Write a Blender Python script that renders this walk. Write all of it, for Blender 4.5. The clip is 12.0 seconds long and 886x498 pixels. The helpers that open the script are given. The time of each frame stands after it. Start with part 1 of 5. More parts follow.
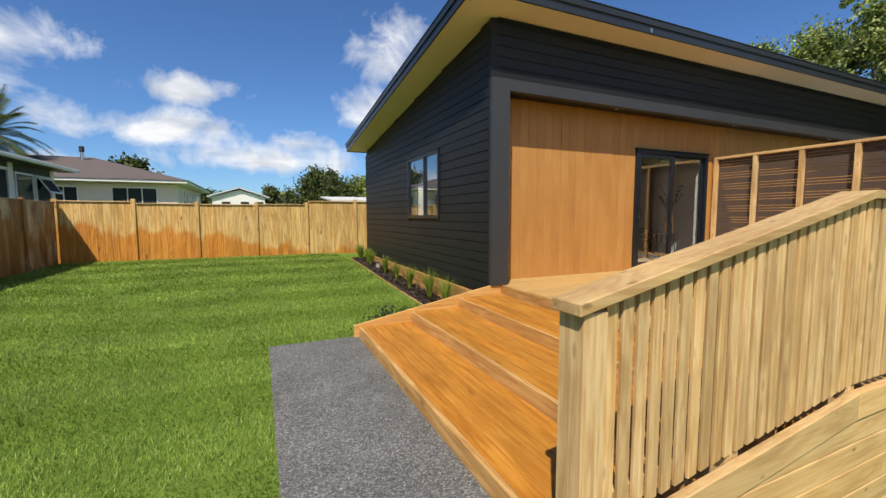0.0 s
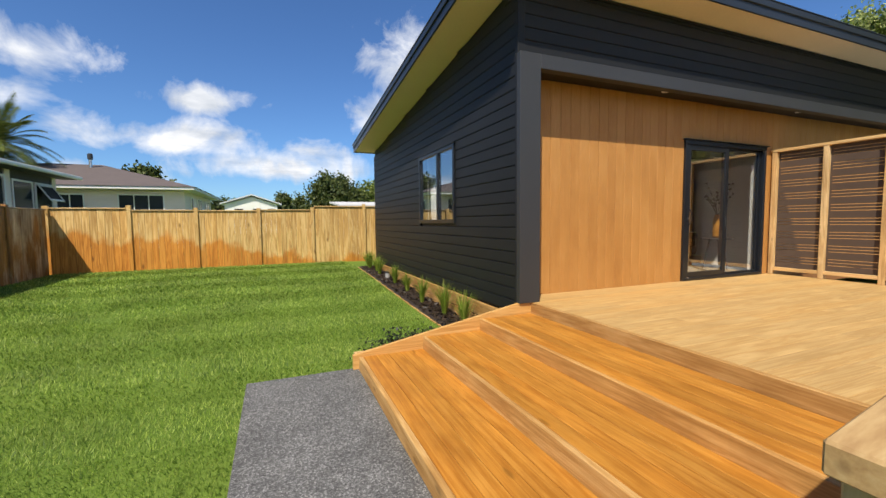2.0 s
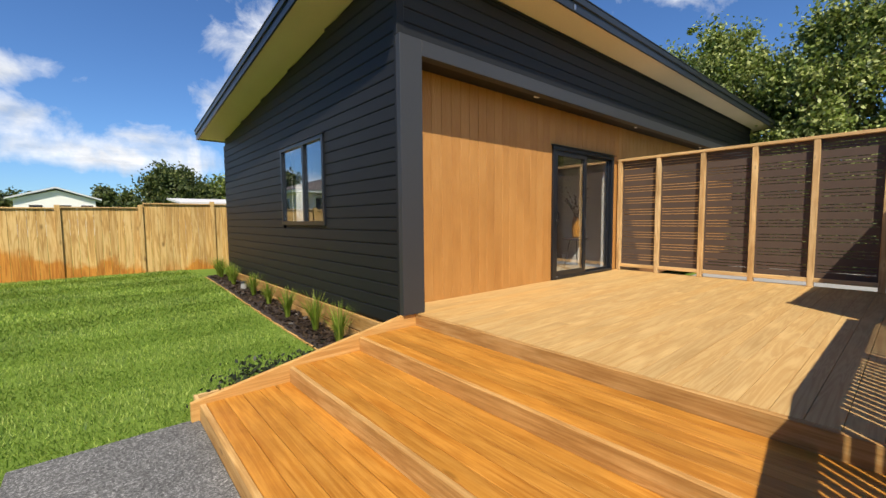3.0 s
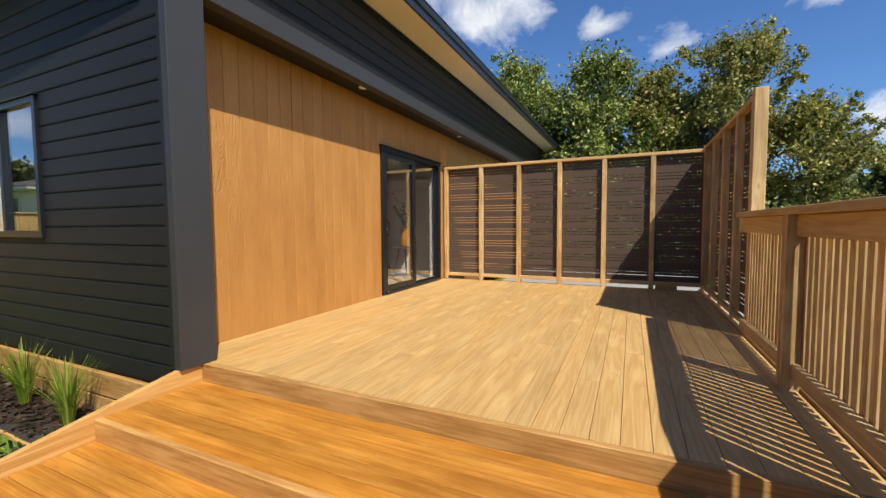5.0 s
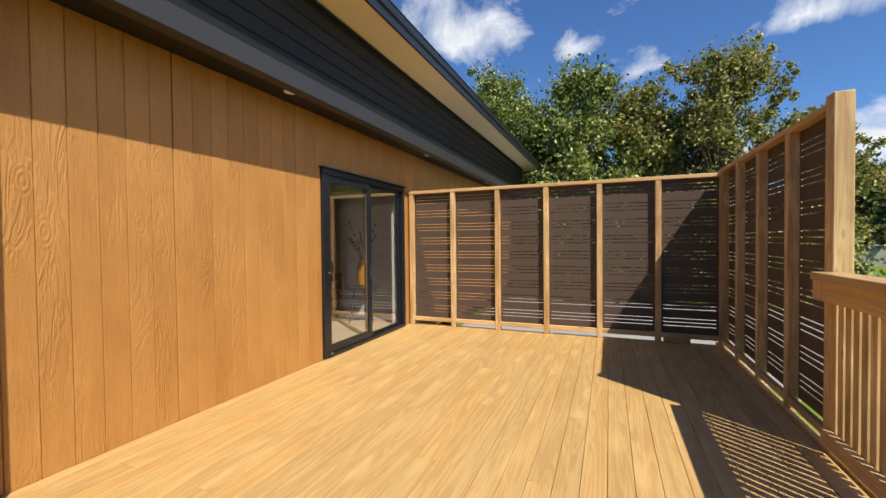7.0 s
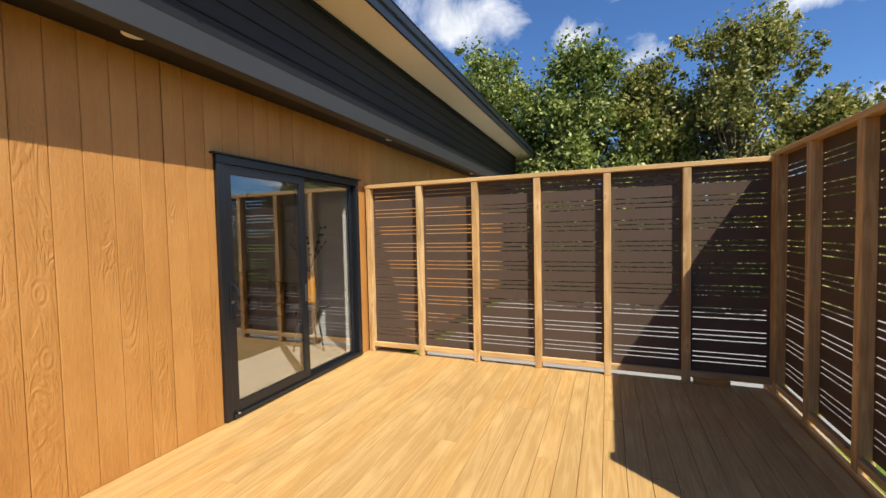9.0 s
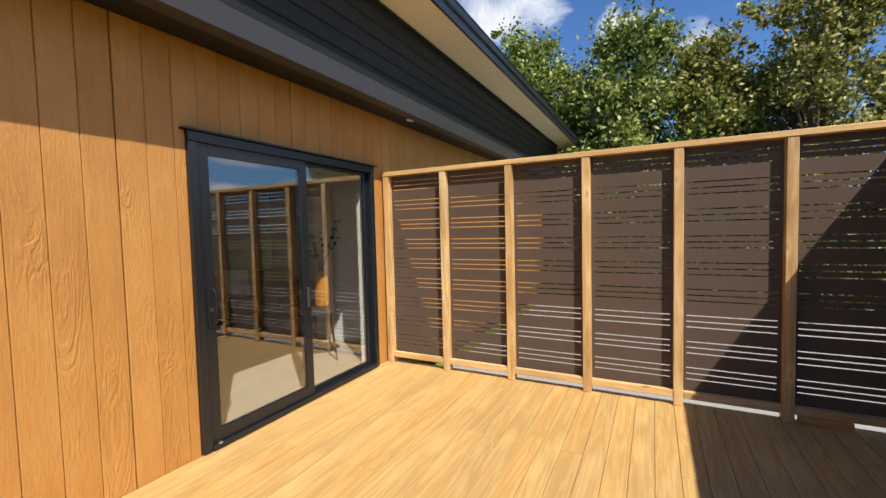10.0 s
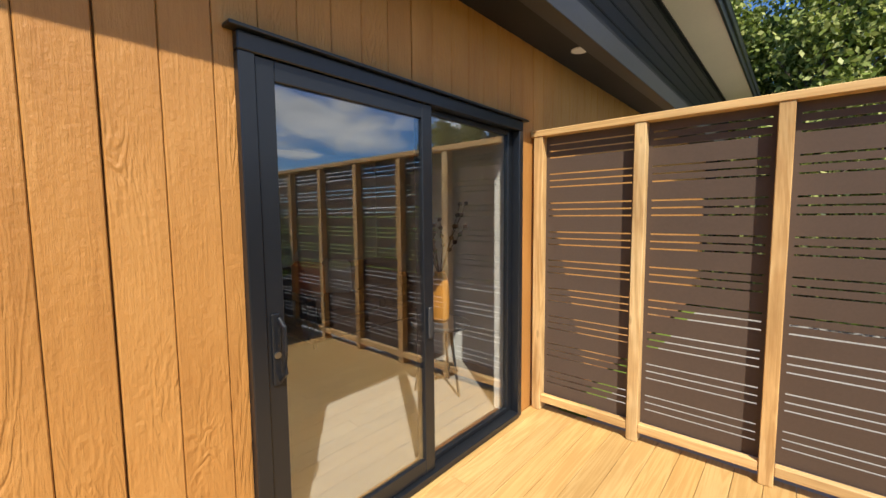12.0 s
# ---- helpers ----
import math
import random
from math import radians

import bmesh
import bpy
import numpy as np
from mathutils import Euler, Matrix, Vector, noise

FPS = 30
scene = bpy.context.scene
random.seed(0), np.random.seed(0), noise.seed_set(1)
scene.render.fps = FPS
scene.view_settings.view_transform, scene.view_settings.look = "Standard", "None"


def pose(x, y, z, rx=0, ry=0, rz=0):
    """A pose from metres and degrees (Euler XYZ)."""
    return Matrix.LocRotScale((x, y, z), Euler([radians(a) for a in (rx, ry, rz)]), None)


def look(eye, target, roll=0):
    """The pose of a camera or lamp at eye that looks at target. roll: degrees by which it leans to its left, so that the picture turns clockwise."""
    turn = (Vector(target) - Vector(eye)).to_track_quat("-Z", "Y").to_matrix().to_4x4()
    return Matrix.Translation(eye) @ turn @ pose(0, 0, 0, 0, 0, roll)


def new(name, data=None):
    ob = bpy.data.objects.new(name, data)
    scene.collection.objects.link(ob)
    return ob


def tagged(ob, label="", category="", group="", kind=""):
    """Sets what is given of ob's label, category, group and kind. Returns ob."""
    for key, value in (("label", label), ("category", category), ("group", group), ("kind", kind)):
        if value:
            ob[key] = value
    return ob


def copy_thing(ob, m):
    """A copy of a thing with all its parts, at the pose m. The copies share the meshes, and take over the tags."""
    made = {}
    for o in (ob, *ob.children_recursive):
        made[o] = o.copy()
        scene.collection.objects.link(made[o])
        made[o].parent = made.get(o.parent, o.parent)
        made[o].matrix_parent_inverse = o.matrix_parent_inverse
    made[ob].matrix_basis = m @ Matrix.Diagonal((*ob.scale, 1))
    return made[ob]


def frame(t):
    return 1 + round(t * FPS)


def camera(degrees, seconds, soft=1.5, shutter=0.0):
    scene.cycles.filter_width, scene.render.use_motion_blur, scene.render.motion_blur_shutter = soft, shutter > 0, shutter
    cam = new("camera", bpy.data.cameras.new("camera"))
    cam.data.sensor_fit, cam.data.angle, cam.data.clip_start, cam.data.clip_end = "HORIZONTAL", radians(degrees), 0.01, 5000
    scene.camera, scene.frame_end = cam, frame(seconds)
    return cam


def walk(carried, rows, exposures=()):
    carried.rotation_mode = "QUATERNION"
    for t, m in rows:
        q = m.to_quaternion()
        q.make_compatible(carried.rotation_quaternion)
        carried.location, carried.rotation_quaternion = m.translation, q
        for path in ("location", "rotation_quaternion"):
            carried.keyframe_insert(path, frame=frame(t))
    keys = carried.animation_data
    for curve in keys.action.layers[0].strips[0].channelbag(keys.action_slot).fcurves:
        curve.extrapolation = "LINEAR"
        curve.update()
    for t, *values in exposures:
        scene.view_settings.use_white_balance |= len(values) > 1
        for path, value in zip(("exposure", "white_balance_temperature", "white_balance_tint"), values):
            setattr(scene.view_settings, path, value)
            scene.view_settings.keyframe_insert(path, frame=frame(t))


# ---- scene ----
cam = camera(94.8, 12.0)
PATH = [
    (0, (-0.249, 0.17, 1.519), (0.569, 1.988, 1.355), -0.1),
    (0.5, (-0.225, 0.308, 1.531), (0.314, 2.227, 1.373), -0.1),
    (1, (-0.189, 0.513, 1.519), (0.257, 2.457, 1.371), -0.4),
    (1.5, (-0.07, 0.759, 1.505), (0.467, 2.681, 1.37), -0.5),
    (2, (0.083, 1.046, 1.5), (0.844, 2.891, 1.363), -0.6),
    (2.5, (0.2, 1.316, 1.51), (1.235, 3.021, 1.367), -0.6),
    (3, (0.28, 1.572, 1.533), (1.575, 3.089, 1.388), -0.5),
    (3.5, (0.437, 1.75, 1.519), (1.943, 3.059, 1.38), -0.6),
    (5.5, (1.119, 2.207, 1.593), (2.96, 2.983, 1.496), -0.3),
    (6, (1.459, 2.263, 1.7), (3.307, 3.022, 1.626), -0.4),
    (6.5, (1.839, 2.361, 1.798), (3.689, 3.118, 1.743), -0.7),
    (7, (2.111, 2.425, 1.852), (3.963, 3.179, 1.811), -0.6),
    (9, (3.476, 2.534, 2.026), (5.328, 3.284, 1.943), -1.2),
    (9.5, (3.802, 2.593, 2.02), (5.634, 3.39, 1.926), -1.3),
    (10, (4.176, 2.709, 1.999), (5.949, 3.629, 1.901), -1.4),
    (10.5, (4.477, 2.909, 1.99), (6.171, 3.968, 1.893), -1.2),
    (11, (4.714, 3.232, 2.013), (6.331, 4.402, 1.887), -0.9),
    (11.5, (4.913, 3.567, 2.032), (6.465, 4.82, 1.88), -0.7),
    (12, (5.12, 3.846, 2.027), (6.623, 5.155, 1.86), -0.5),
]
walk(cam, [(t, look(eye, target, roll)) for t, eye, target, roll in PATH],
     exposures=((0.0, 0.19), (1.5, 0.26), (3.2, 0.34), (6.0, 0.34), (8.8, 0.44), (10.5, 0.50), (12.0, 0.56)))

# ---- light and sky ----
SUN_DIR = Vector((-0.78, -1.0, 1.62)).normalized()
world = bpy.data.worlds.new("sky")
scene.world = world
world.use_nodes = True


def wnode(tree, kind, **values):
    n = tree.nodes.new(kind)
    for key, value in values.items():
        n.inputs[key].default_value = value
    return n


# cumulus banks: azimuth from north, elevation, half width and half height, in degrees
CLOUDS = ((-8.0, 14.2, 7.5, 2.1), (-11.5, 9.3, 11.0, 2.4), (-22.0, 16.4, 9.5, 2.7), (-28.0, 12.0, 6.5, 2.2), (17.0, 19.8, 5.8, 4.4), (14.0, 13.0, 5.0, 3.2),
          (1.0, 6.6, 13.0, 2.5), (-25.0, 4.5, 16.0, 2.0), (71.5, 26.0, 10.0, 4.2), (86.0, 23.6, 3.2, 1.6), (109.0, 22.0, 6.0, 2.0),
          (115.0, 9.3, 5.5, 3.6), (115.0, 3.8, 8.0, 2.2), (144.0, 10.0, 7.5, 3.2), (144.0, 14.3, 3.6, 1.9), (129.0, 10.8, 4.0, 3.0))


def build_sky():
    nt = world.node_tree
    nt.nodes.clear()
    out = nt.nodes.new("ShaderNodeOutputWorld")
    bg = nt.nodes.new("ShaderNodeBackground")
    sky = nt.nodes.new("ShaderNodeTexSky")
    sky.sky_type = "NISHITA"
    sky.sun_disc = False
    sky.sun_elevation = math.asin(SUN_DIR.z)
    sky.sun_rotation = math.atan2(SUN_DIR.x, SUN_DIR.y)
    sky.air_density, sky.dust_density, sky.ozone_density = 1.0, 0.2, 3.0
    tc = nt.nodes.new("ShaderNodeTexCoord")
    sep = nt.nodes.new("ShaderNodeSeparateXYZ")
    nt.links.new(tc.outputs["Generated"], sep.inputs[0])
    lift = nt.nodes.new("ShaderNodeMath")
    lift.operation = "ADD"
    lift.inputs[1].default_value = 0.16
    nt.links.new(sep.outputs["Z"], lift.inputs[0])
    comb = nt.nodes.new("ShaderNodeCombineXYZ")
    for i, axis in enumerate("XY"):
        div = nt.nodes.new("ShaderNodeMath")
        div.operation = "DIVIDE"
        nt.links.new(sep.outputs[axis], div.inputs[0])
        nt.links.new(lift.outputs[0], div.inputs[1])
        nt.links.new(div.outputs[0], comb.inputs[i])
    shift = nt.nodes.new("ShaderNodeVectorMath")
    shift.operation = "ADD"
    shift.inputs[1].default_value = (3.1, 1.7, 0.0)
    nt.links.new(comb.outputs[0], shift.inputs[0])
    big = wnode(nt, "ShaderNodeTexNoise", Scale=1.45, Detail=9.0, Roughness=0.56, Distortion=0.25)
    nt.links.new(shift.outputs[0], big.inputs["Vector"])
    ramp = nt.nodes.new("ShaderNodeValToRGB")
    ramp.color_ramp.elements[0].position, ramp.color_ramp.elements[0].color = 0.525, (0, 0, 0, 1)
    ramp.color_ramp.elements[1].position, ramp.color_ramp.elements[1].color = 0.635, (1, 1, 1, 1)
    def calc(op, *args):
        n = nt.nodes.new("ShaderNodeMath")
        n.operation = op
        for i, v in enumerate(args):
            if isinstance(v, (int, float)):
                n.inputs[i].default_value = v
            else:
                nt.links.new(v, n.inputs[i])
        return n.outputs[0]

    azimuth = calc("ARCTAN2", sep.outputs["X"], sep.outputs["Y"])
    height = calc("ARCSINE", sep.outputs["Z"])
    cover = -0.4
    for az, el, wide, tall in CLOUDS:
        u = calc("MULTIPLY", calc("SUBTRACT", azimuth, radians(az)), 1 / radians(wide))
        v = calc("MULTIPLY", calc("SUBTRACT", height, radians(el)), 1 / radians(tall))
        v = calc("MULTIPLY", v, calc("ADD", 1.15, calc("MULTIPLY", calc("SIGN", v), -0.35)))
        far = calc("SQRT", calc("ADD", calc("MULTIPLY", u, u), calc("MULTIPLY", v, v)))
        bank = calc("SUBTRACT", 0.68, calc("MULTIPLY", far, 0.60))
        cover = calc("SMOOTH_MAX", cover, bank, 0.15) if not isinstance(cover, float) else calc("MAXIMUM", bank, cover)
    ragged = wnode(nt, "ShaderNodeTexNoise", Scale=9.0, Detail=8.0, Roughness=0.60, Distortion=0.4)
    nt.links.new(tc.outputs["Generated"], ragged.inputs["Vector"])
    edge = calc("MULTIPLY", calc("SUBTRACT", ragged.outputs["Fac"], 0.5), 1.9)
    stood = calc("ADD", cover, edge)
    # unseen cloud cover, thickened toward the south to brighten the shaded sides
    fill_cloud = calc("MULTIPLY", calc("SUBTRACT", big.outputs["Fac"], 0.50), 5.0)
    behind = calc("MULTIPLY", sep.outputs["Y"], -1.0)
    ramp.color_ramp.elements[0].position = 0.10
    ramp.color_ramp.elements[1].position = 0.62
    nt.links.new(calc("MAXIMUM", stood, calc("SUBTRACT", fill_cloud, calc("SUBTRACT", 0.60, calc("MULTIPLY", behind, 1.0)))), ramp.inputs[0])
    shade = wnode(nt, "ShaderNodeTexNoise", Scale=2.6, Detail=5.0, Roughness=0.6)
    nt.links.new(shift.outputs[0], shade.inputs["Vector"])
    cloud = nt.nodes.new("ShaderNodeValToRGB")
    cloud.color_ramp.elements[0].position, cloud.color_ramp.elements[0].color = 0.3, (5.6, 6.1, 6.9, 1)
    cloud.color_ramp.elements[1].position, cloud.color_ramp.elements[1].color = 0.62, (9.8, 9.9, 10.2, 1)
    nt.links.new(shade.outputs["Fac"], cloud.inputs[0])
    tint = nt.nodes.new("ShaderNodeMix")
    tint.data_type, tint.blend_type = "RGBA", "MULTIPLY"
    tint.inputs[0].default_value = 1.0
    tint.inputs[7].default_value = (0.63, 0.90, 1.24, 1)
    nt.links.new(sky.outputs[0], tint.inputs[6])
    mix = nt.nodes.new("ShaderNodeMix")
    mix.data_type = "RGBA"
    nt.links.new(ramp.outputs[0], mix.inputs[0])
    nt.links.new(tint.outputs[2], mix.inputs[6])
    nt.links.new(cloud.outputs[0], mix.inputs[7])
    nt.links.new(mix.outputs[2], bg.inputs[0])
    bg.inputs[1].default_value = 0.087
    nt.links.new(bg.outputs[0], out.inputs[0])


build_sky()
sun = new("sun", bpy.data.lights.new("sun", "SUN"))
sun.data.energy = 5.0
sun.data.angle = radians(0.53)
sun.data.color = (1.0, 0.92, 0.78)
sun.matrix_world = look(SUN_DIR * 60, (0, 0, 0))


# ---- material helpers ----
def material(name, rough=0.6, metal=0.0, spec=0.5):
    m = bpy.data.materials.new(name)
    m.use_nodes = True
    b = m.node_tree.nodes["Principled BSDF"]
    b.inputs["Roughness"].default_value = rough
    b.inputs["Metallic"].default_value = metal
    b.inputs["Specular IOR Level"].default_value = spec
    return m, m.node_tree, b


def ramp_node(nt, source, stops):
    r = nt.nodes.new("ShaderNodeValToRGB")
    while len(r.color_ramp.elements) < len(stops):
        r.color_ramp.elements.new(0.5)
    for e, (p, c) in zip(r.color_ramp.elements, stops):
        e.position, e.color = p, (*c, 1)
    nt.links.new(source, r.inputs[0])
    return r


def coords(nt, scale, spread=0.0):
    """Object coordinates at a scale, moved per object by its random number."""
    tc = nt.nodes.new("ShaderNodeTexCoord")
    src = tc.outputs["Object"]
    if spread:
        info = nt.nodes.new("ShaderNodeObjectInfo")
        mul = nt.nodes.new("ShaderNodeVectorMath")
        mul.operation = "SCALE"
        mul.inputs[0].default_value = (37.0, 51.0, 23.0)
        nt.links.new(info.outputs["Random"], mul.inputs["Scale"])
        add = nt.nodes.new("ShaderNodeVectorMath")
        add.operation = "ADD"
        nt.links.new(src, add.inputs[0])
        nt.links.new(mul.outputs[0], add.inputs[1])
        src = add.outputs[0]
    mp = nt.nodes.new("ShaderNodeMapping")
    mp.inputs["Scale"].default_value = scale
    nt.links.new(src, mp.inputs["Vector"])
    return mp.outputs[0]


def noise_node(nt, vec, scale, detail=4.0, rough=0.55, dist=0.0):
    n = wnode(nt, "ShaderNodeTexNoise", Scale=scale, Detail=detail, Roughness=rough, Distortion=dist)
    nt.links.new(vec, n.inputs["Vector"])
    return n.outputs["Fac"]


def mix_node(nt, a, b, fac, blend="MIX"):
    m = nt.nodes.new("ShaderNodeMix")
    m.data_type, m.blend_type = "RGBA", blend
    for sock, v in ((m.inputs[0], fac), (m.inputs[6], a), (m.inputs[7], b)):
        if isinstance(v, (int, float)):
            sock.default_value = v
        elif isinstance(v, tuple):
            sock.default_value = (*v, 1)
        else:
            nt.links.new(v, sock)
    return m.outputs[2]


def bump_node(nt, bsdf, height, strength, distance=0.01):
    b = nt.nodes.new("ShaderNodeBump")
    b.inputs["Strength"].default_value = strength
    b.inputs["Distance"].default_value = distance
    nt.links.new(height, b.inputs["Height"])
    nt.links.new(b.outputs[0], bsdf.inputs["Normal"])


def wood(name, axis, dark, mid, light, rough=0.62, knots=0.8, vary=0.25, stain=None, wet=False, ring=0.26, blotch=0.0, bump=0.25, spec=0.35, knot_size=(3.1, 1.35), figure=(9.0, 0.75), turns=24.0, halo=0.0):
    """Sawn timber with its grain along one axis (0, 1 or 2)."""
    m, nt, b = material(name, rough, 0.0, spec)
    s = [figure[0]] * 3
    s[axis] = figure[1]
    v = coords(nt, s, 1.0)
    broad = noise_node(nt, v, 1.0, 3.0, 0.5, 1.2)
    rings = wnode(nt, "ShaderNodeMath")
    rings.operation = "MULTIPLY"
    rings.inputs[1].default_value = turns
    nt.links.new(broad, rings.inputs[0])
    sine = nt.nodes.new("ShaderNodeMath")
    sine.operation = "SINE"
    nt.links.new(rings.outputs[0], sine.inputs[0])
    half = nt.nodes.new("ShaderNodeMath")
    half.operation = "MULTIPLY_ADD"
    half.inputs[1].default_value = half.inputs[2].default_value = 0.5
    nt.links.new(sine.outputs[0], half.inputs[0])
    s2 = [95.0, 95.0, 95.0]
    s2[axis] = 2.2
    fine = noise_node(nt, coords(nt, s2, 1.0), 1.0, 4.0, 0.6)
    grain = mix_node(nt, half.outputs[0], fine, 1.0 - ring)
    col = ramp_node(nt, grain, ((0.30, dark), (0.5, mid), (0.70, light))).outputs[0]
    tone = ramp_node(nt, noise_node(nt, coords(nt, (1.1, 1.1, 1.1), 1.0), 1.3, 3.0, 0.5),
                     ((0.3, (1 - vary,) * 3), (0.7, (1.0, 1.0, 1.0)))).outputs[0]
    col = mix_node(nt, col, tone, 1.0, "MULTIPLY")
    if blotch:
        spots = ramp_node(nt, noise_node(nt, coords(nt, [1.6 if k == axis else 7.0 for k in range(3)], 1.0), 1.6, 5.0, 0.65), ((0.36, (1 - blotch, 1 - 1.25 * blotch, 1 - 1.6 * blotch)), (0.58, (1, 1, 1)))).outputs[0]
        col = mix_node(nt, col, spots, 1.0, "MULTIPLY")
    info = nt.nodes.new("ShaderNodeObjectInfo")
    board = ramp_node(nt, info.outputs["Random"], ((0.0, (1 - vary, 1 - vary * 1.1, 1 - vary * 1.25)), (0.55, (1, 1, 1)), (1.0, (1.0, 0.94, 0.84)))).outputs[0]
    col = mix_node(nt, col, board, 1.0, "MULTIPLY")
    if knots:
        sk = [knot_size[0]] * 3
        sk[axis] = knot_size[1]
        vor = wnode(nt, "ShaderNodeTexVoronoi", Scale=1.0)
        nt.links.new(coords(nt, sk, 1.0), vor.inputs["Vector"])
        spot = ramp_node(nt, vor.outputs["Distance"], ((0.06, (1, 1, 1)), (0.125, (0, 0, 0)))).outputs[0]
        if halo:
            near = ramp_node(nt, vor.outputs["Distance"], ((0.10, (1, 1, 1)), (0.34, (0, 0, 0)))).outputs[0]
            col = mix_node(nt, col, tuple(min(1.0, c * 1.12) for c in light), mix_node(nt, (0, 0, 0), near, halo))
        scaled = mix_node(nt, (0, 0, 0), spot, knots)
        col = mix_node(nt, col, tuple(c * 0.38 for c in dark), scaled)
    if stain:
        patch = ramp_node(nt, noise_node(nt, coords(nt, (1.0, 1.0, 0.45), 0.0), 1.1, 5.0, 0.6), ((0.46, (0, 0, 0)), (0.54, (1, 1, 1)))).outputs[0]
        col = mix_node(nt, col, mix_node(nt, col, stain, 1.0, "MULTIPLY"), patch)
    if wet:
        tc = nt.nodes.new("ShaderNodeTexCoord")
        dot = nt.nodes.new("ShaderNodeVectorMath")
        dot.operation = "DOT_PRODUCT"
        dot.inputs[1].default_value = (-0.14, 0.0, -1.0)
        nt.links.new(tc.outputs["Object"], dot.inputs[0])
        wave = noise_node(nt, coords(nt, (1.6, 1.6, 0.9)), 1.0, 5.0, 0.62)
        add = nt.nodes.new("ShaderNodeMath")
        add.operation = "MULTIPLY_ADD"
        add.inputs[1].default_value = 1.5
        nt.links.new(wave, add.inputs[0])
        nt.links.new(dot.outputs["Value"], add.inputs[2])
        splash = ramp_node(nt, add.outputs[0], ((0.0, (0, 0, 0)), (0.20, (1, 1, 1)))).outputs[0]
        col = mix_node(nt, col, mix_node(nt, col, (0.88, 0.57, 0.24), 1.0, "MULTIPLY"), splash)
    nt.links.new(col, b.inputs["Base Color"])
    bump_node(nt, b, grain, bump, 0.002)
    return m


def painted(name, colour, rough=0.5, grain=0.12, scale=18.0, bump=0.12, spec=0.5, metal=0.0):
    """Paint or a plain surface with faint mottling."""
    m, nt, b = material(name, rough, metal, spec)
    n1 = noise_node(nt, coords(nt, (1, 1, 1), 0.3), 1.4, 4.0, 0.6)
    n2 = noise_node(nt, coords(nt, (1, 1, 1), 0.3), scale, 5.0, 0.65)
    f = mix_node(nt, n1, n2, 0.5)
    col = ramp_node(nt, f, ((0.3, tuple(c * (1 - grain) for c in colour)), (0.7, tuple(min(1, c * (1 + grain)) for c in colour)))).outputs[0]
    nt.links.new(col, b.inputs["Base Color"])
    bump_node(nt, b, n2, bump, 0.002)
    return m


PINE_X = wood("pine_along_x", 0, (0.56, 0.345, 0.148), (0.68, 0.45, 0.20), (0.76, 0.535, 0.26), ring=0.22, blotch=0.06, knot_size=(9.0, 4.2))
PINE_Y = wood("pine_along_y", 1, (0.57, 0.355, 0.155), (0.70, 0.465, 0.21), (0.78, 0.55, 0.275), ring=0.16, knot_size=(8.0, 3.0))
PINE_Z = wood("pine_upright", 2, (0.59, 0.37, 0.162), (0.72, 0.485, 0.225), (0.80, 0.575, 0.295), vary=0.28, ring=0.28, blotch=0.14, knots=0.5, knot_size=(9.0, 3.0), halo=0.35, figure=(13.0, 0.9))
DECK_WOOD = wood("deck_timber", 0, (0.490, 0.300, 0.110), (0.530, 0.337, 0.130), (0.570, 0.378, 0.156), knots=0.12, vary=0.10, ring=0.40, blotch=0.07, bump=0.08, figure=(11.0, 0.6), turns=40.0, halo=0.6, knot_size=(5.0, 1.5))
STEP_WOOD = wood("oiled_step_timber", 1, (0.47, 0.185, 0.021), (0.555, 0.240, 0.033), (0.625, 0.292, 0.050), rough=0.5, knots=0.6, vary=0.24, spec=0.4, ring=0.24, blotch=0.22, bump=0.12, knot_size=(6.0, 1.8), figure=(12.0, 0.45), turns=30.0)
STEP_EDGE = wood("step_edge_timber", 1, (0.45, 0.235, 0.07), (0.59, 0.335, 0.11), (0.68, 0.42, 0.165), knots=0.6, vary=0.15, ring=0.24, blotch=0.20, knot_size=(7.0, 2.2))
STRINGER_WOOD = wood("stringer_timber", 0, (0.47, 0.235, 0.062), (0.60, 0.33, 0.10), (0.69, 0.42, 0.15), knots=0.5, vary=0.15, ring=0.14)


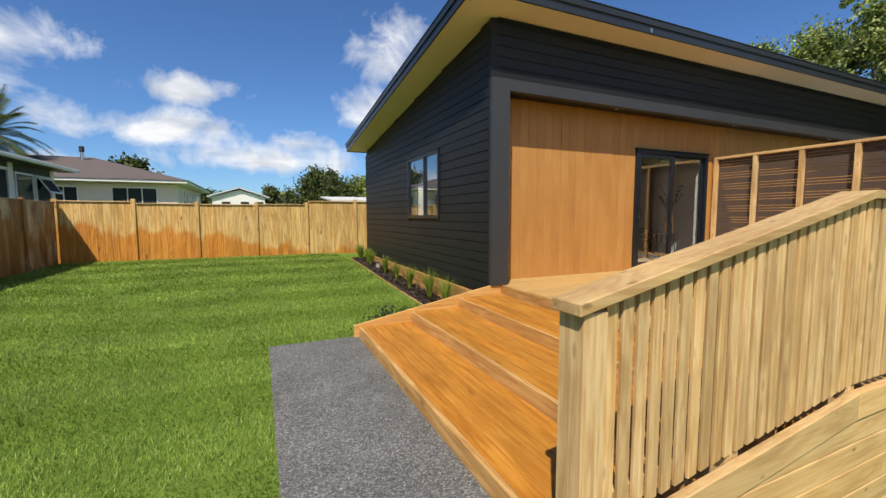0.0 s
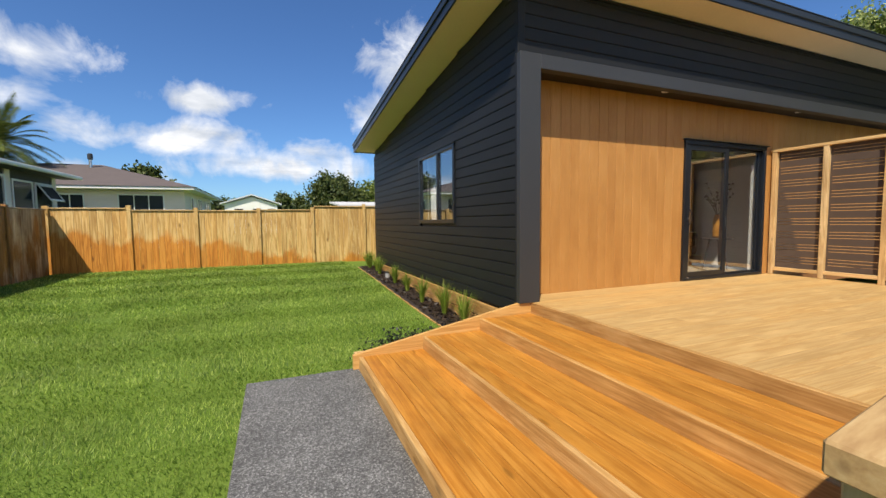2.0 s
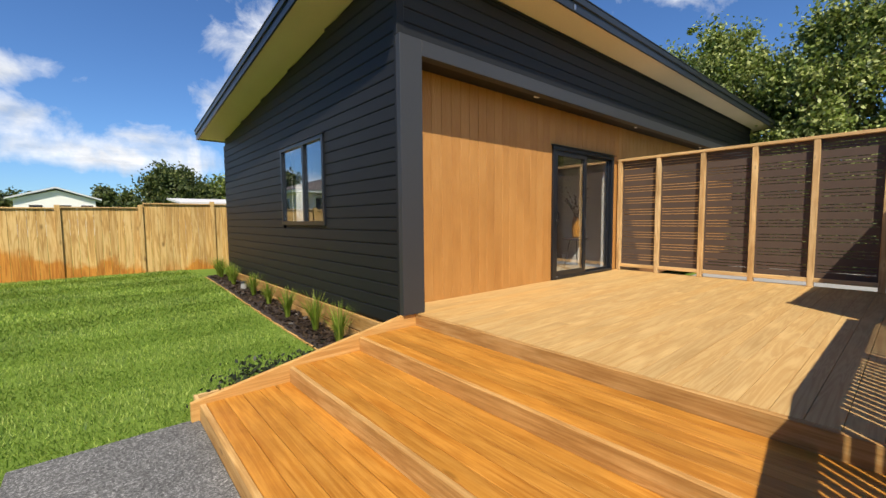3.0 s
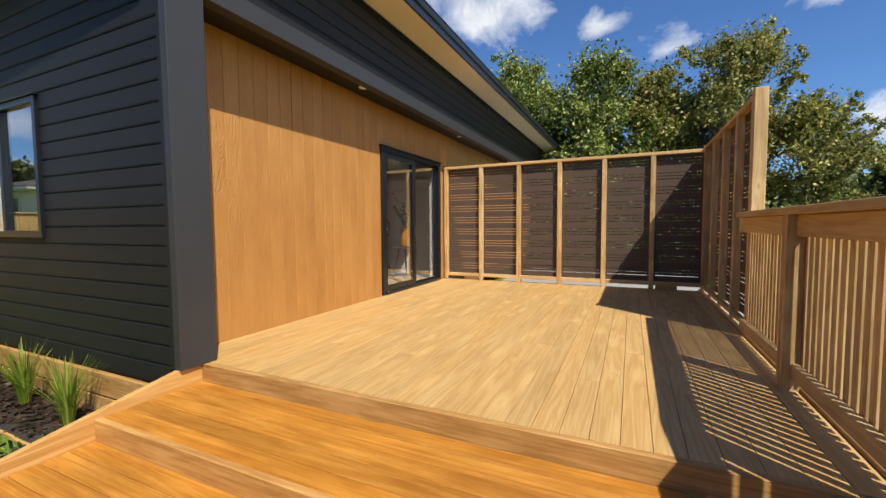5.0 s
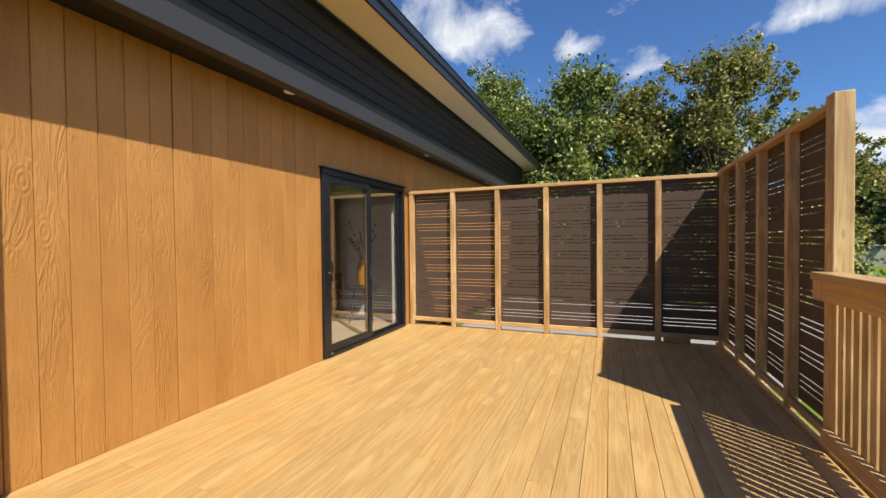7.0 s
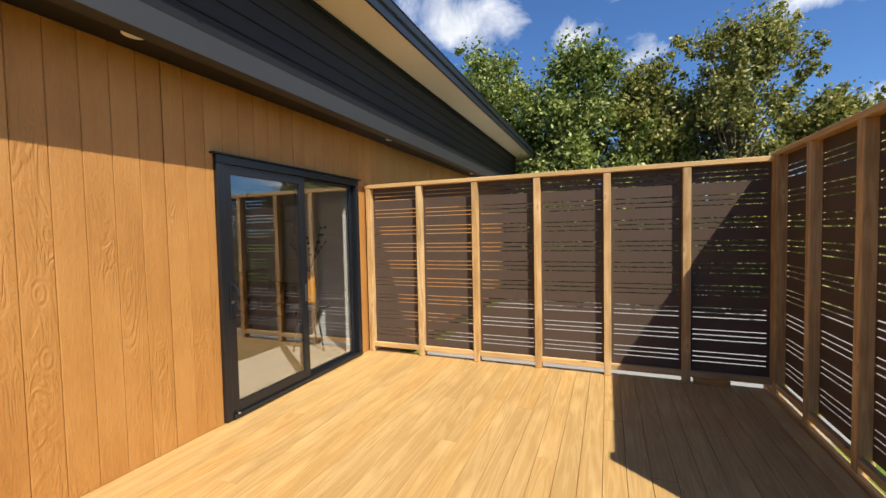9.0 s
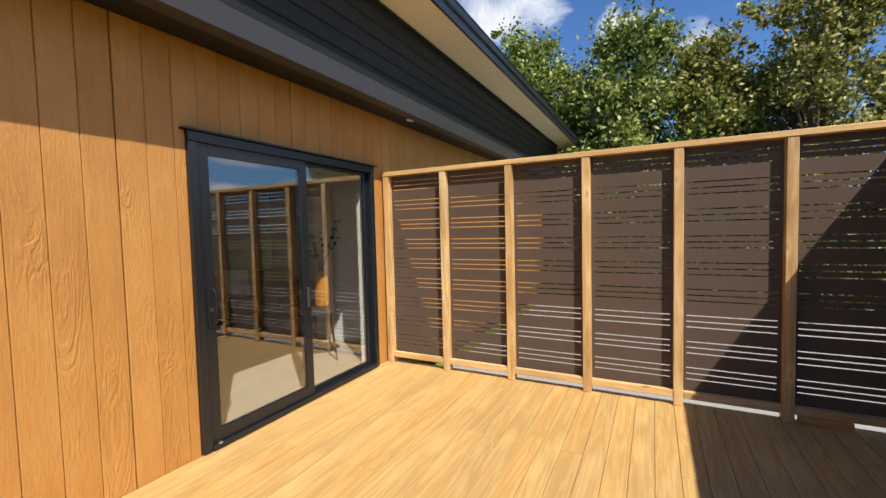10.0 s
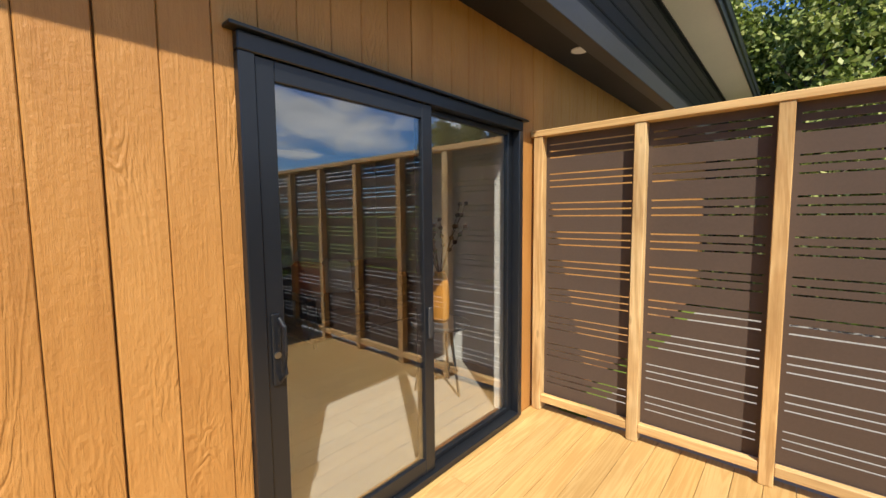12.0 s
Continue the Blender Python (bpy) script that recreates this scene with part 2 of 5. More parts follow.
def embossed_cladding():
    """Painted sheet with embossed timber grain: near even colour, strong relief, upright grain."""
    m, nt, b = material("brown_embossed_cladding", 0.5, 0.0, 0.4)
    warp = noise_node(nt, coords(nt, (7.0, 7.0, 1.5), 1.0), 1.0, 3.0, 0.55, 1.6)
    mul = nt.nodes.new("ShaderNodeMath")
    mul.operation = "MULTIPLY"
    mul.inputs[1].default_value = 42.0
    nt.links.new(warp, mul.inputs[0])
    sine = nt.nodes.new("ShaderNodeMath")
    sine.operation = "SINE"
    nt.links.new(mul.outputs[0], sine.inputs[0])
    fine = noise_node(nt, coords(nt, (120.0, 120.0, 9.0), 1.0), 1.0, 5.0, 0.65)
    speck = noise_node(nt, coords(nt, (1, 1, 1), 1.0), 42.0, 4.0, 0.6)
    vor = wnode(nt, "ShaderNodeTexVoronoi", Scale=1.0)
    nt.links.new(coords(nt, (5.5, 5.5, 2.6), 1.0), vor.inputs["Vector"])
    whorl = nt.nodes.new("ShaderNodeMath")
    whorl.operation = "MULTIPLY"
    whorl.inputs[1].default_value = 60.0
    nt.links.new(vor.outputs["Distance"], whorl.inputs[0])
    wsin = nt.nodes.new("ShaderNodeMath")
    wsin.operation = "SINE"
    nt.links.new(whorl.outputs[0], wsin.inputs[0])
    near = ramp_node(nt, vor.outputs["Distance"], ((0.16, (1, 1, 1)), (0.30, (0, 0, 0)))).outputs[0]
    knot = mix_node(nt, sine.outputs[0], wsin.outputs[0], near)
    patchy = ramp_node(nt, noise_node(nt, coords(nt, (3.0, 3.0, 1.1), 1.0), 1.0, 2.0, 0.5), ((0.44, (0, 0, 0)), (0.60, (1, 1, 1)))).outputs[0]
    quiet = mix_node(nt, (0.35, 0.35, 0.35), knot, patchy)
    relief = mix_node(nt, mix_node(nt, quiet, fine, 0.70), speck, 0.45)
    broad = noise_node(nt, coords(nt, (1.0, 1.0, 0.5), 1.0), 2.2, 4.0, 0.6)
    streak = noise_node(nt, coords(nt, (26.0, 26.0, 0.9), 1.0), 1.0, 4.0, 0.6)
    col = ramp_node(nt, mix_node(nt, broad, mix_node(nt, fine, streak, 0.35), 0.45), ((0.34, (0.365, 0.164, 0.041)), (0.5, (0.437, 0.208, 0.055)), (0.66, (0.505, 0.258, 0.077)))).outputs[0]
    nt.links.new(col, b.inputs["Base Color"])
    bump_node(nt, b, relief, 1.0, 0.008)
    return m


CLAD_WOOD = embossed_cladding()
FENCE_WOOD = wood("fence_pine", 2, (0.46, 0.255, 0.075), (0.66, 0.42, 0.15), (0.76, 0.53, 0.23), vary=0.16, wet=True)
FENCE_GREY = wood("weathered_fence_pine", 2, (0.50, 0.36, 0.20), (0.68, 0.52, 0.32), (0.80, 0.66, 0.44), vary=0.45, stain=(0.62, 0.40, 0.18))
BLACK = painted("black_weatherboard_paint", (0.0155, 0.0160, 0.0172), 0.50, 0.18, 60.0, 0.2, spec=0.26)
CHARCOAL = painted("charcoal_trim_paint", (0.038, 0.039, 0.042), 0.42, 0.12, 60.0, 0.1, spec=0.42)
ALU = painted("dark_aluminium", (0.010, 0.012, 0.016), 0.32, 0.15, 80.0, 0.03)
SOFFIT = painted("beige_soffit_paint", (0.80, 0.68, 0.50), 0.7, 0.05, 30.0, 0.05)
ROOF_METAL = painted("dark_roof_metal", (0.02, 0.024, 0.03), 0.35, 0.1, 40.0, 0.05)
SCREEN = painted("brown_screen_sheet", (0.098, 0.069, 0.053), 0.6, 0.12, 70.0, 0.05, spec=0.2)
WHITE = painted("white_paint", (0.78, 0.77, 0.74), 0.55, 0.04, 20.0, 0.05)
CREAM = painted("cream_weatherboard_paint", (0.80, 0.69, 0.62), 0.6, 0.06, 20.0, 0.05)
PLASTER = painted("interior_wall_paint", (0.72, 0.72, 0.70), 0.8, 0.03, 20.0, 0.03)
CARPET = painted("light_grey_carpet", (0.29, 0.265, 0.23), 0.95, 0.12, 220.0, 0.4)
STEEL = painted("bright_steel", (0.55, 0.55, 0.56), 0.28, 0.06, 40.0, 0.03, metal=1.0)
CONCRETE = painted("pale_concrete", (0.30, 0.295, 0.28), 0.85, 0.1, 25.0, 0.3)
# bark mulch and soil, also the painted shade under deck and steps
MULCH_AND_SHADE = painted("bark_mulch_and_shade", (0.035, 0.024, 0.019), 0.95, 0.4, 55.0, 1.0)


def asphalt():
    m, nt, b = material("chip_seal_path", 0.85, 0.0, 0.35)
    n = noise_node(nt, coords(nt, (1, 1, 1)), 70.0, 5.0, 0.85)
    w = noise_node(nt, coords(nt, (1, 1, 1)), 2.2, 4.0, 0.6)
    c1 = ramp_node(nt, n, ((0.36, (0.040, 0.039, 0.037)), (0.52, (0.140, 0.136, 0.130)), (0.66, (0.46, 0.45, 0.43)))).outputs[0]
    c2 = ramp_node(nt, w, ((0.35, (0.8, 0.8, 0.8)), (0.65, (1.05, 1.05, 1.05)))).outputs[0]
    nt.links.new(mix_node(nt, c1, c2, 1.0, "MULTIPLY"), b.inputs["Base Color"])
    bump_node(nt, b, n, 0.6, 0.004)
    return m


ASPHALT = asphalt()


def glass_material():
    m = bpy.data.materials.new("window_glass")
    m.use_nodes = True
    nt = m.node_tree
    nt.nodes.clear()
    out = nt.nodes.new("ShaderNodeOutputMaterial")
    facing = nt.nodes.new("ShaderNodeLayerWeight")
    facing.inputs[0].default_value = 0.5
    power = nt.nodes.new("ShaderNodeMath")
    power.operation = "POWER"
    power.inputs[1].default_value = 3.0
    nt.links.new(facing.outputs["Facing"], power.inputs[0])
    fres = nt.nodes.new("ShaderNodeMath")
    fres.operation = "MULTIPLY_ADD"
    fres.inputs[1].default_value, fres.inputs[2].default_value = 0.85, 0.14
    nt.links.new(power.outputs[0], fres.inputs[0])
    clear = nt.nodes.new("ShaderNodeBsdfTransparent")
    clear.inputs[0].default_value = (0.93, 0.94, 0.93, 1)
    gloss = nt.nodes.new("ShaderNodeBsdfGlossy")
    gloss.inputs["Roughness"].default_value = 0.0
    gloss.inputs["Color"].default_value = (0.95, 0.97, 1.0, 1)
    mix = nt.nodes.new("ShaderNodeMixShader")
    nt.links.new(fres.outputs[0], mix.inputs[0])
    nt.links.new(clear.outputs[0], mix.inputs[1])
    nt.links.new(gloss.outputs[0], mix.inputs[2])
    nt.links.new(mix.outputs[0], out.inputs[0])
    return m


GLASS = glass_material()


def leaf_material(name, c1, c2, c3, trans=0.35):
    m, nt, b = material(name, 0.5, 0.0, 0.3)
    geo = nt.nodes.new("ShaderNodeNewGeometry")
    col = ramp_node(nt, geo.outputs["Random Per Island"], ((0.0, c1), (0.55, c2), (1.0, c3))).outputs[0]
    big = ramp_node(nt, noise_node(nt, coords(nt, (1, 1, 1), 1.0), 0.9, 3.0, 0.5), ((0.35, (0.75, 0.75, 0.7)), (0.65, (1.1, 1.1, 1.0)))).outputs[0]
    col = mix_node(nt, col, big, 1.0, "MULTIPLY")
    nt.links.new(col, b.inputs["Base Color"])
    tr = nt.nodes.new("ShaderNodeBsdfTranslucent")
    nt.links.new(col, tr.inputs[0])
    mix = nt.nodes.new("ShaderNodeMixShader")
    mix.inputs[0].default_value = trans
    out = nt.nodes["Material Output"]
    nt.links.new(b.outputs[0], mix.inputs[1])
    nt.links.new(tr.outputs[0], mix.inputs[2])
    nt.links.new(mix.outputs[0], out.inputs[0])
    return m


# ---- mesh helpers ----
def thing(name, x, y, z, label, category, group="", kind=""):
    """An empty at a thing's base, to parent its parts."""
    ob = new(name)
    ob.empty_display_size = 0.2
    ob.matrix_basis = Matrix.Translation((x, y, z))
    return tagged(ob, label, category, group, kind)


def placed(ob):
    """The world matrix of an object by its own values."""
    m = ob.matrix_parent_inverse @ ob.matrix_basis if ob.parent else ob.matrix_basis
    return placed(ob.parent) @ m if ob.parent else m


def under(ob, parent):
    ob.parent = parent
    ob.matrix_parent_inverse = placed(parent).inverted()
    return ob


def finish(name, bm, mat, smooth=False):
    bmesh.ops.recalc_face_normals(bm, faces=bm.faces)
    me = bpy.data.meshes.new(name)
    bm.to_mesh(me)
    bm.free()
    me.materials.append(mat)
    if smooth:
        for p in me.polygons:
            p.use_smooth = True
    return me


def part(name, bm, mat, parent, label="", smooth=False):
    """Links a bmesh, in world places, as one mesh under a thing or a part."""
    ob = new(name, finish(name, bm, mat, smooth))
    under(ob, parent)
    return tagged(ob, label)


def solo(name, bm, mat, label="", category="", group="", kind="", smooth=False):
    return tagged(new(name, finish(name, bm, mat, smooth)), label, category, group, kind)


def piece(name, mesh, parent, m):
    ob = new(name, mesh)
    ob.matrix_basis = m
    return under(ob, parent)


def bm_new():
    return bmesh.new()


def add_box(bm, x0, y0, z0, x1, y1, z1, bevel=0.0):
    """A box between two corners, its edges bevelled."""
    made = bmesh.ops.create_cube(bm, size=1.0)["verts"]
    bmesh.ops.scale(bm, vec=(x1 - x0, y1 - y0, z1 - z0), verts=made)
    bmesh.ops.translate(bm, vec=((x0 + x1) / 2, (y0 + y1) / 2, (z0 + z1) / 2), verts=made)
    if bevel:
        edges = {e for v in made for e in v.link_edges}
        made = bmesh.ops.bevel(bm, geom=list(edges), offset=bevel, segments=1, affect="EDGES")["verts"]
    return made


def box(x0, y0, z0, x1, y1, z1, bevel=0.0):
    bm = bmesh.new()
    add_box(bm, x0, y0, z0, x1, y1, z1, bevel)
    return bm


def prism(points, axis, a, b, bevel=0.0):
    """A flat outline drawn out along an axis from a to b. axis 1: points are (x, z); 0: (y, z); 2: (x, y)."""
    bm = bmesh.new()
    rings = []
    for d in (a, b):
        ring = []
        for u, v in points:
            co = (u, d, v) if axis == 1 else (d, u, v) if axis == 0 else (u, v, d)
            ring.append(bm.verts.new(co))
        rings.append(ring)
    n = len(points)
    bm.faces.new(rings[0])
    bm.faces.new(rings[1][::-1])
    for i in range(n):
        bm.faces.new((rings[0][i], rings[0][(i + 1) % n], rings[1][(i + 1) % n], rings[1][i]))
    if bevel:
        bmesh.ops.bevel(bm, geom=list(bm.edges), offset=bevel, segments=1, affect="EDGES")
    return bm


def add_tube(bm, points, radii, sides=7):
    """A tapered round limb through points."""
    rings = []
    for i, p in enumerate(points):
        p = Vector(p)
        q = Vector(points[min(i + 1, len(points) - 1)]) - Vector(points[max(i - 1, 0)])
        rot = q.to_track_quat("Z", "Y")
        rings.append([bm.verts.new(p + rot @ Vector((math.cos(k * math.tau / sides) * radii[i], math.sin(k * math.tau / sides) * radii[i], 0))) for k in range(sides)])
    for a, b in zip(rings, rings[1:]):
        for k in range(sides):
            bm.faces.new((a[k], a[(k + 1) % sides], b[(k + 1) % sides], b[k]))
    bm.faces.new(rings[0][::-1])
    bm.faces.new(rings[-1])


def tube(points, radii, sides=8):
    bm = bmesh.new()
    add_tube(bm, points, radii, sides)
    return bm


def lathe(profile, x, y, z, sides=20):
    """A turned shape from (radius, height) pairs about an upright axis."""
    bm = bmesh.new()
    rings = [[bm.verts.new((x + r * math.cos(k * math.tau / sides), y + r * math.sin(k * math.tau / sides), z + h)) for k in range(sides)] for r, h in profile]
    for a, b in zip(rings, rings[1:]):
        for k in range(sides):
            bm.faces.new((a[k], a[(k + 1) % sides], b[(k + 1) % sides], b[k]))
    bm.faces.new(rings[0][::-1])
    bm.faces.new(rings[-1])
    return bm


def quick_mesh(name, verts, faces, mat):
    """A mesh from arrays of places (n, 3) and four- or three-cornered faces (m, k)."""
    me = bpy.data.meshes.new(name)
    k = faces.shape[1]
    me.vertices.add(len(verts))
    me.vertices.foreach_set("co", np.asarray(verts, np.float32).ravel())
    me.loops.add(faces.size)
    me.loops.foreach_set("vertex_index", np.asarray(faces, np.int32).ravel())
    me.polygons.add(len(faces))
    me.polygons.foreach_set("loop_start", np.arange(0, faces.size, k, dtype=np.int32))
    me.update(calc_edges=True)
    me.validate()
    me.materials.append(mat)
    return me


# ---- ground ----
def rise(v):
    v = min(1.0, max(0.0, v))
    return v * v * (3 - 2 * v)


def lawn_z(x, y):
    """Height of the ground, which rises gently to the back and the west."""
    if y < 1.4 and x > 0.9:
        return 0.03 - 0.40 * rise((x - 0.9) / 1.7) * (1 - rise((x - 4.6) / 2.6))
    if x > 2.0:
        return 0.03 + 0.22 * rise((y - 5.5) / 7.0)
    return 0.035 + 0.235 * max(rise((y - 5.2) / 8.0), rise((-x - 0.6) / 4.2) * rise((y + 1) / 6.0))


def grass_soil():
    m, nt, b = material("grass_soil", 0.95, 0.0, 0.1)
    n = noise_node(nt, coords(nt, (1, 1, 1)), 60.0, 5.0, 0.7)
    w = noise_node(nt, coords(nt, (1, 1, 1)), 0.5, 4.0, 0.6)
    c = ramp_node(nt, n, ((0.3, (0.10, 0.165, 0.025)), (0.7, (0.19, 0.27, 0.05)))).outputs[0]
    c2 = ramp_node(nt, w, ((0.35, (0.8, 0.85, 0.75)), (0.65, (1.1, 1.05, 1.0)))).outputs[0]
    nt.links.new(mix_node(nt, c, c2, 1.0, "MULTIPLY"), b.inputs["Base Color"])
    bump_node(nt, b, n, 0.8, 0.01)
    return m


GRASS_SOIL = grass_soil()


def build_ground():
    xs = [-2500, -600, -200, -80, -40, -20] + [x * 0.5 for x in range(-20, 33)] + [20, 40, 80, 200, 600, 2500]
    ys = [-2500, -600, -200, -60, -20] + [y * 0.5 for y in range(-8, 41)] + [25, 40, 80, 200, 600, 2500]
    xs = sorted(set(xs))
    verts = np.array([(x, y, lawn_z(x, y) if x < 3.0 or y < 1.4 else 0.03 + 0.22 * rise((y - 5.5) / 7.0)) for y in ys for x in xs])
    n = len(xs)
    faces = np.array([(j * n + i, j * n + i + 1, (j + 1) * n + i + 1, (j + 1) * n + i) for j in range(len(ys) - 1) for i in range(n - 1)])
    tagged(new("ground", quick_mesh("ground", verts, faces, GRASS_SOIL)), "green grassy ground reaching the horizon", "ground", kind="structure")


build_ground()

path = solo("path", box(-0.20, -4.0, 0.0, 0.80, 5.02, 0.062, 0.006), ASPHALT, "dark grey chip-seal path with straight edges", "path", kind="structure")
side_yard = solo("pavement", box(8.1, -6.0, 0.0, 15.0, 5.3, 0.058), CONCRETE, "pale concrete yard behind the slotted screen", "pavement", kind="structure")

# ---- house shell ----
WX, FY, RY, DZ = 2.63, 5.00, 5.35, 0.55      # west face, front face, recessed wall, deck height
EAST, NORTH = 15.3, 12.05


def soffit_z(y):
    return 4.13 - 0.107 * (y - FY)


WIN_Y0, WIN_Y1, WIN_Z0, WIN_Z1 = 6.72, 8.33, 1.465, 2.672
DOOR_X0, DOOR_X1, DOOR_Z1 = 5.75, 7.67, 2.665


def wall_west():
    bm = bmesh.new()
    x0, x1 = WX + 0.03, WX + 0.16
    for y0, y1, lo, hi in ((FY + 0.03, WIN_Y0, 0.2, None), (WIN_Y1, NORTH, 0.2, None), (WIN_Y0, WIN_Y1, 0.2, WIN_Z0), (WIN_Y0, WIN_Y1, WIN_Z1, None)):
        a, b = (soffit_z(y0) - 0.004, soffit_z(y1) - 0.004) if hi is None else (hi, hi)
        other = prism([(y0, lo), (y1, lo), (y1, b), (y0, a)], 0, x0, x1)
        tmp = bpy.data.meshes.new("tmp")
        other.to_mesh(tmp)
        other.free()
        bm.from_mesh(tmp)
        bpy.data.meshes.remove(tmp)
    return solo("wall_west", bm, BLACK, "black horizontal weatherboard gable wall", "wall", kind="structure")


WALL_WEST = wall_west()
wall_south = bm_new()
add_box(wall_south, WX + 0.17, RY + 0.024, 0.3, DOOR_X0, RY + 0.16, 3.4)
add_box(wall_south, DOOR_X1, RY + 0.024, 0.3, EAST, RY + 0.16, 3.4)
add_box(wall_south, DOOR_X0, RY + 0.024, DOOR_Z1, DOOR_X1, RY + 0.16, 3.4)
add_box(wall_south, DOOR_X0, RY + 0.024, 0.3, DOOR_X1, RY + 0.16, 0.56)
CLAD_BACK = painted("cladding_groove", (0.24, 0.105, 0.03), 0.8, 0.1, 30.0, 0.05)
WALL_SOUTH = solo("wall_south", wall_south, CLAD_BACK, "recessed wall clad in warm brown vertical timber-look panels", "wall", kind="structure")
WALL_UPPER = solo("wall_south_upper", box(WX + 0.03, FY + 0.03, 3.25, EAST, FY + 0.14, 4.12), BLACK, "black weatherboard band above the recessed porch", "wall", kind="structure")
solo("wall_east", box(EAST - 0.14, FY + 0.15, 0.2, EAST, NORTH, 3.3), BLACK, "black weatherboard end wall of the house", "wall", kind="structure")
solo("wall_north", box(WX + 0.17, NORTH - 0.14, 0.2, EAST - 0.15, NORTH, 3.3), BLACK, "black weatherboard back wall of the house", "wall", kind="structure")
solo("porch_ceiling", box(WX + 0.272, FY + 0.061, 3.235, EAST, RY + 0.02, 3.249), BLACK, "black porch ceiling under the upper wall", "ceiling", kind="structure")

# corner post and beam
FRONT, BEAM_Z0, BEAM_Z1 = 4.945, 3.192, 3.348
post = thing("corner_post", 2.76, 5.15, DZ, "charcoal boxed corner post standing on the deck corner", "post", kind="structure")
post_bm = bm_new()
add_box(post_bm, WX - 0.002, FRONT, 0.552, WX + 0.27, FY + 0.012, BEAM_Z1, 0.003)
part("post_return", box(WX + 0.032, FY + 0.0125, 0.552, WX + 0.269, RY - 0.004, BEAM_Z1 - 0.001, 0.003), CHARCOAL, post)
part("side_trim", box(WX - 0.002, FY + 0.0125, 0.552, WX + 0.031, FY + 0.055, BEAM_Z1 - 0.0005, 0.003), BLACK, post)
part("post_face", post_bm, CHARCOAL, post)
part("corner_trim", box(WX, FY - 0.004, BEAM_Z1 + 0.002, WX + 0.09, FY + 0.055, 4.115, 0.003), BLACK, post)
solo("beam_trim", box(WX + 0.272, FRONT, BEAM_Z0, EAST, FY + 0.06, BEAM_Z1, 0.003), CHARCOAL, "charcoal beam trim over the porch opening", "trim", kind="structure")


LENS = painted("lit_frosted_lens", (0.8, 0.78, 0.7), 0.3, 0.02)
LENS.node_tree.nodes["Principled BSDF"].inputs["Emission Color"].default_value = (1.0, 0.86, 0.62, 1)
LENS.node_tree.nodes["Principled BSDF"].inputs["Emission Strength"].default_value = 0.9


def downlight(x):
    t = thing("downlight", x, 5.125, 3.235, "small round white recessed downlight in the porch ceiling", "downlight", "porch downlights")
    part("rim", lathe([(0.056, -0.010), (0.062, -0.007), (0.062, 0.0), (0.040, 0.0), (0.040, -0.004)], x, 5.125, 3.235), WHITE, t)
    part("lens", lathe([(0.039, -0.0045), (0.039, 0.0)], x, 5.125, 3.235), LENS, t)
    return t


first_light = downlight(5.08)
for dx in (3.07, 6.55):
    copy_thing(first_light, Matrix.Translation((5.08 + dx, 5.125, 3.235)))

# roof
ROOF_X0, ROOF_X1, ROOF_Y0, ROOF_Y1 = 2.11, 15.85, 4.56, 12.16
roof = thing("roof", 8.5, 8.0, 3.6, "low mono-pitch roof with dark metal edge and beige soffit", "roof", kind="structure")
part("roof_sheet", prism([(ROOF_Y0 - 0.03, soffit_z(ROOF_Y0) + 0.175), (ROOF_Y1 + 0.03, soffit_z(ROOF_Y1) + 0.175), (ROOF_Y1 + 0.03, soffit_z(ROOF_Y1) + 0.195), (ROOF_Y0 - 0.03, soffit_z(ROOF_Y0) + 0.195)], 0, ROOF_X0 - 0.03, ROOF_X1 + 0.03, 0.006), ROOF_METAL, roof)
part("fascia_front", prism([(ROOF_Y0, soffit_z(ROOF_Y0) - 0.02), (ROOF_Y0 + 0.025, soffit_z(ROOF_Y0) - 0.02), (ROOF_Y0 + 0.025, soffit_z(ROOF_Y0) + 0.17), (ROOF_Y0, soffit_z(ROOF_Y0) + 0.17)], 0, ROOF_X0, ROOF_X1), ROOF_METAL, roof)
for fx in (ROOF_X0, ROOF_X1 - 0.025):
    part("fascia_side", prism([(ROOF_Y0 + 0.026, soffit_z(ROOF_Y0) - 0.02), (ROOF_Y1, soffit_z(ROOF_Y1) - 0.02), (ROOF_Y1, soffit_z(ROOF_Y1) + 0.17), (ROOF_Y0 + 0.026, soffit_z(ROOF_Y0) + 0.17)], 0, fx, fx + 0.025), ROOF_METAL, roof)
part("fascia_back", box(ROOF_X0 + 0.026, ROOF_Y1 - 0.025, soffit_z(ROOF_Y1) - 0.02, ROOF_X1 - 0.026, ROOF_Y1, soffit_z(ROOF_Y1) + 0.16), ROOF_METAL, roof)
part("gutter", prism([(ROOF_Y0 - 0.001, soffit_z(ROOF_Y0) + 0.085), (ROOF_Y0 - 0.022, soffit_z(ROOF_Y0) + 0.092), (ROOF_Y0 - 0.028, soffit_z(ROOF_Y0) + 0.165), (ROOF_Y0 - 0.001, soffit_z(ROOF_Y0) + 0.168)], 0, ROOF_X0, ROOF_X1, 0.002), ROOF_METAL, roof, "folded metal gutter lip")
part("verge_flashing", prism([(ROOF_Y0, soffit_z(ROOF_Y0) + 0.09), (ROOF_Y1, soffit_z(ROOF_Y1) + 0.09), (ROOF_Y1, soffit_z(ROOF_Y1) + 0.172), (ROOF_Y0, soffit_z(ROOF_Y0) + 0.172)], 0, ROOF_X0 - 0.02, ROOF_X0 - 0.001, 0.002), ROOF_METAL, roof, "folded metal verge flashing")
part("soffit_bead", box(WX + 0.1, FY - 0.03, soffit_z(FY) - 0.028, EAST, FY + 0.001, soffit_z(FY) - 0.004, 0.003), BLACK, roof, "black bead under the soffit")
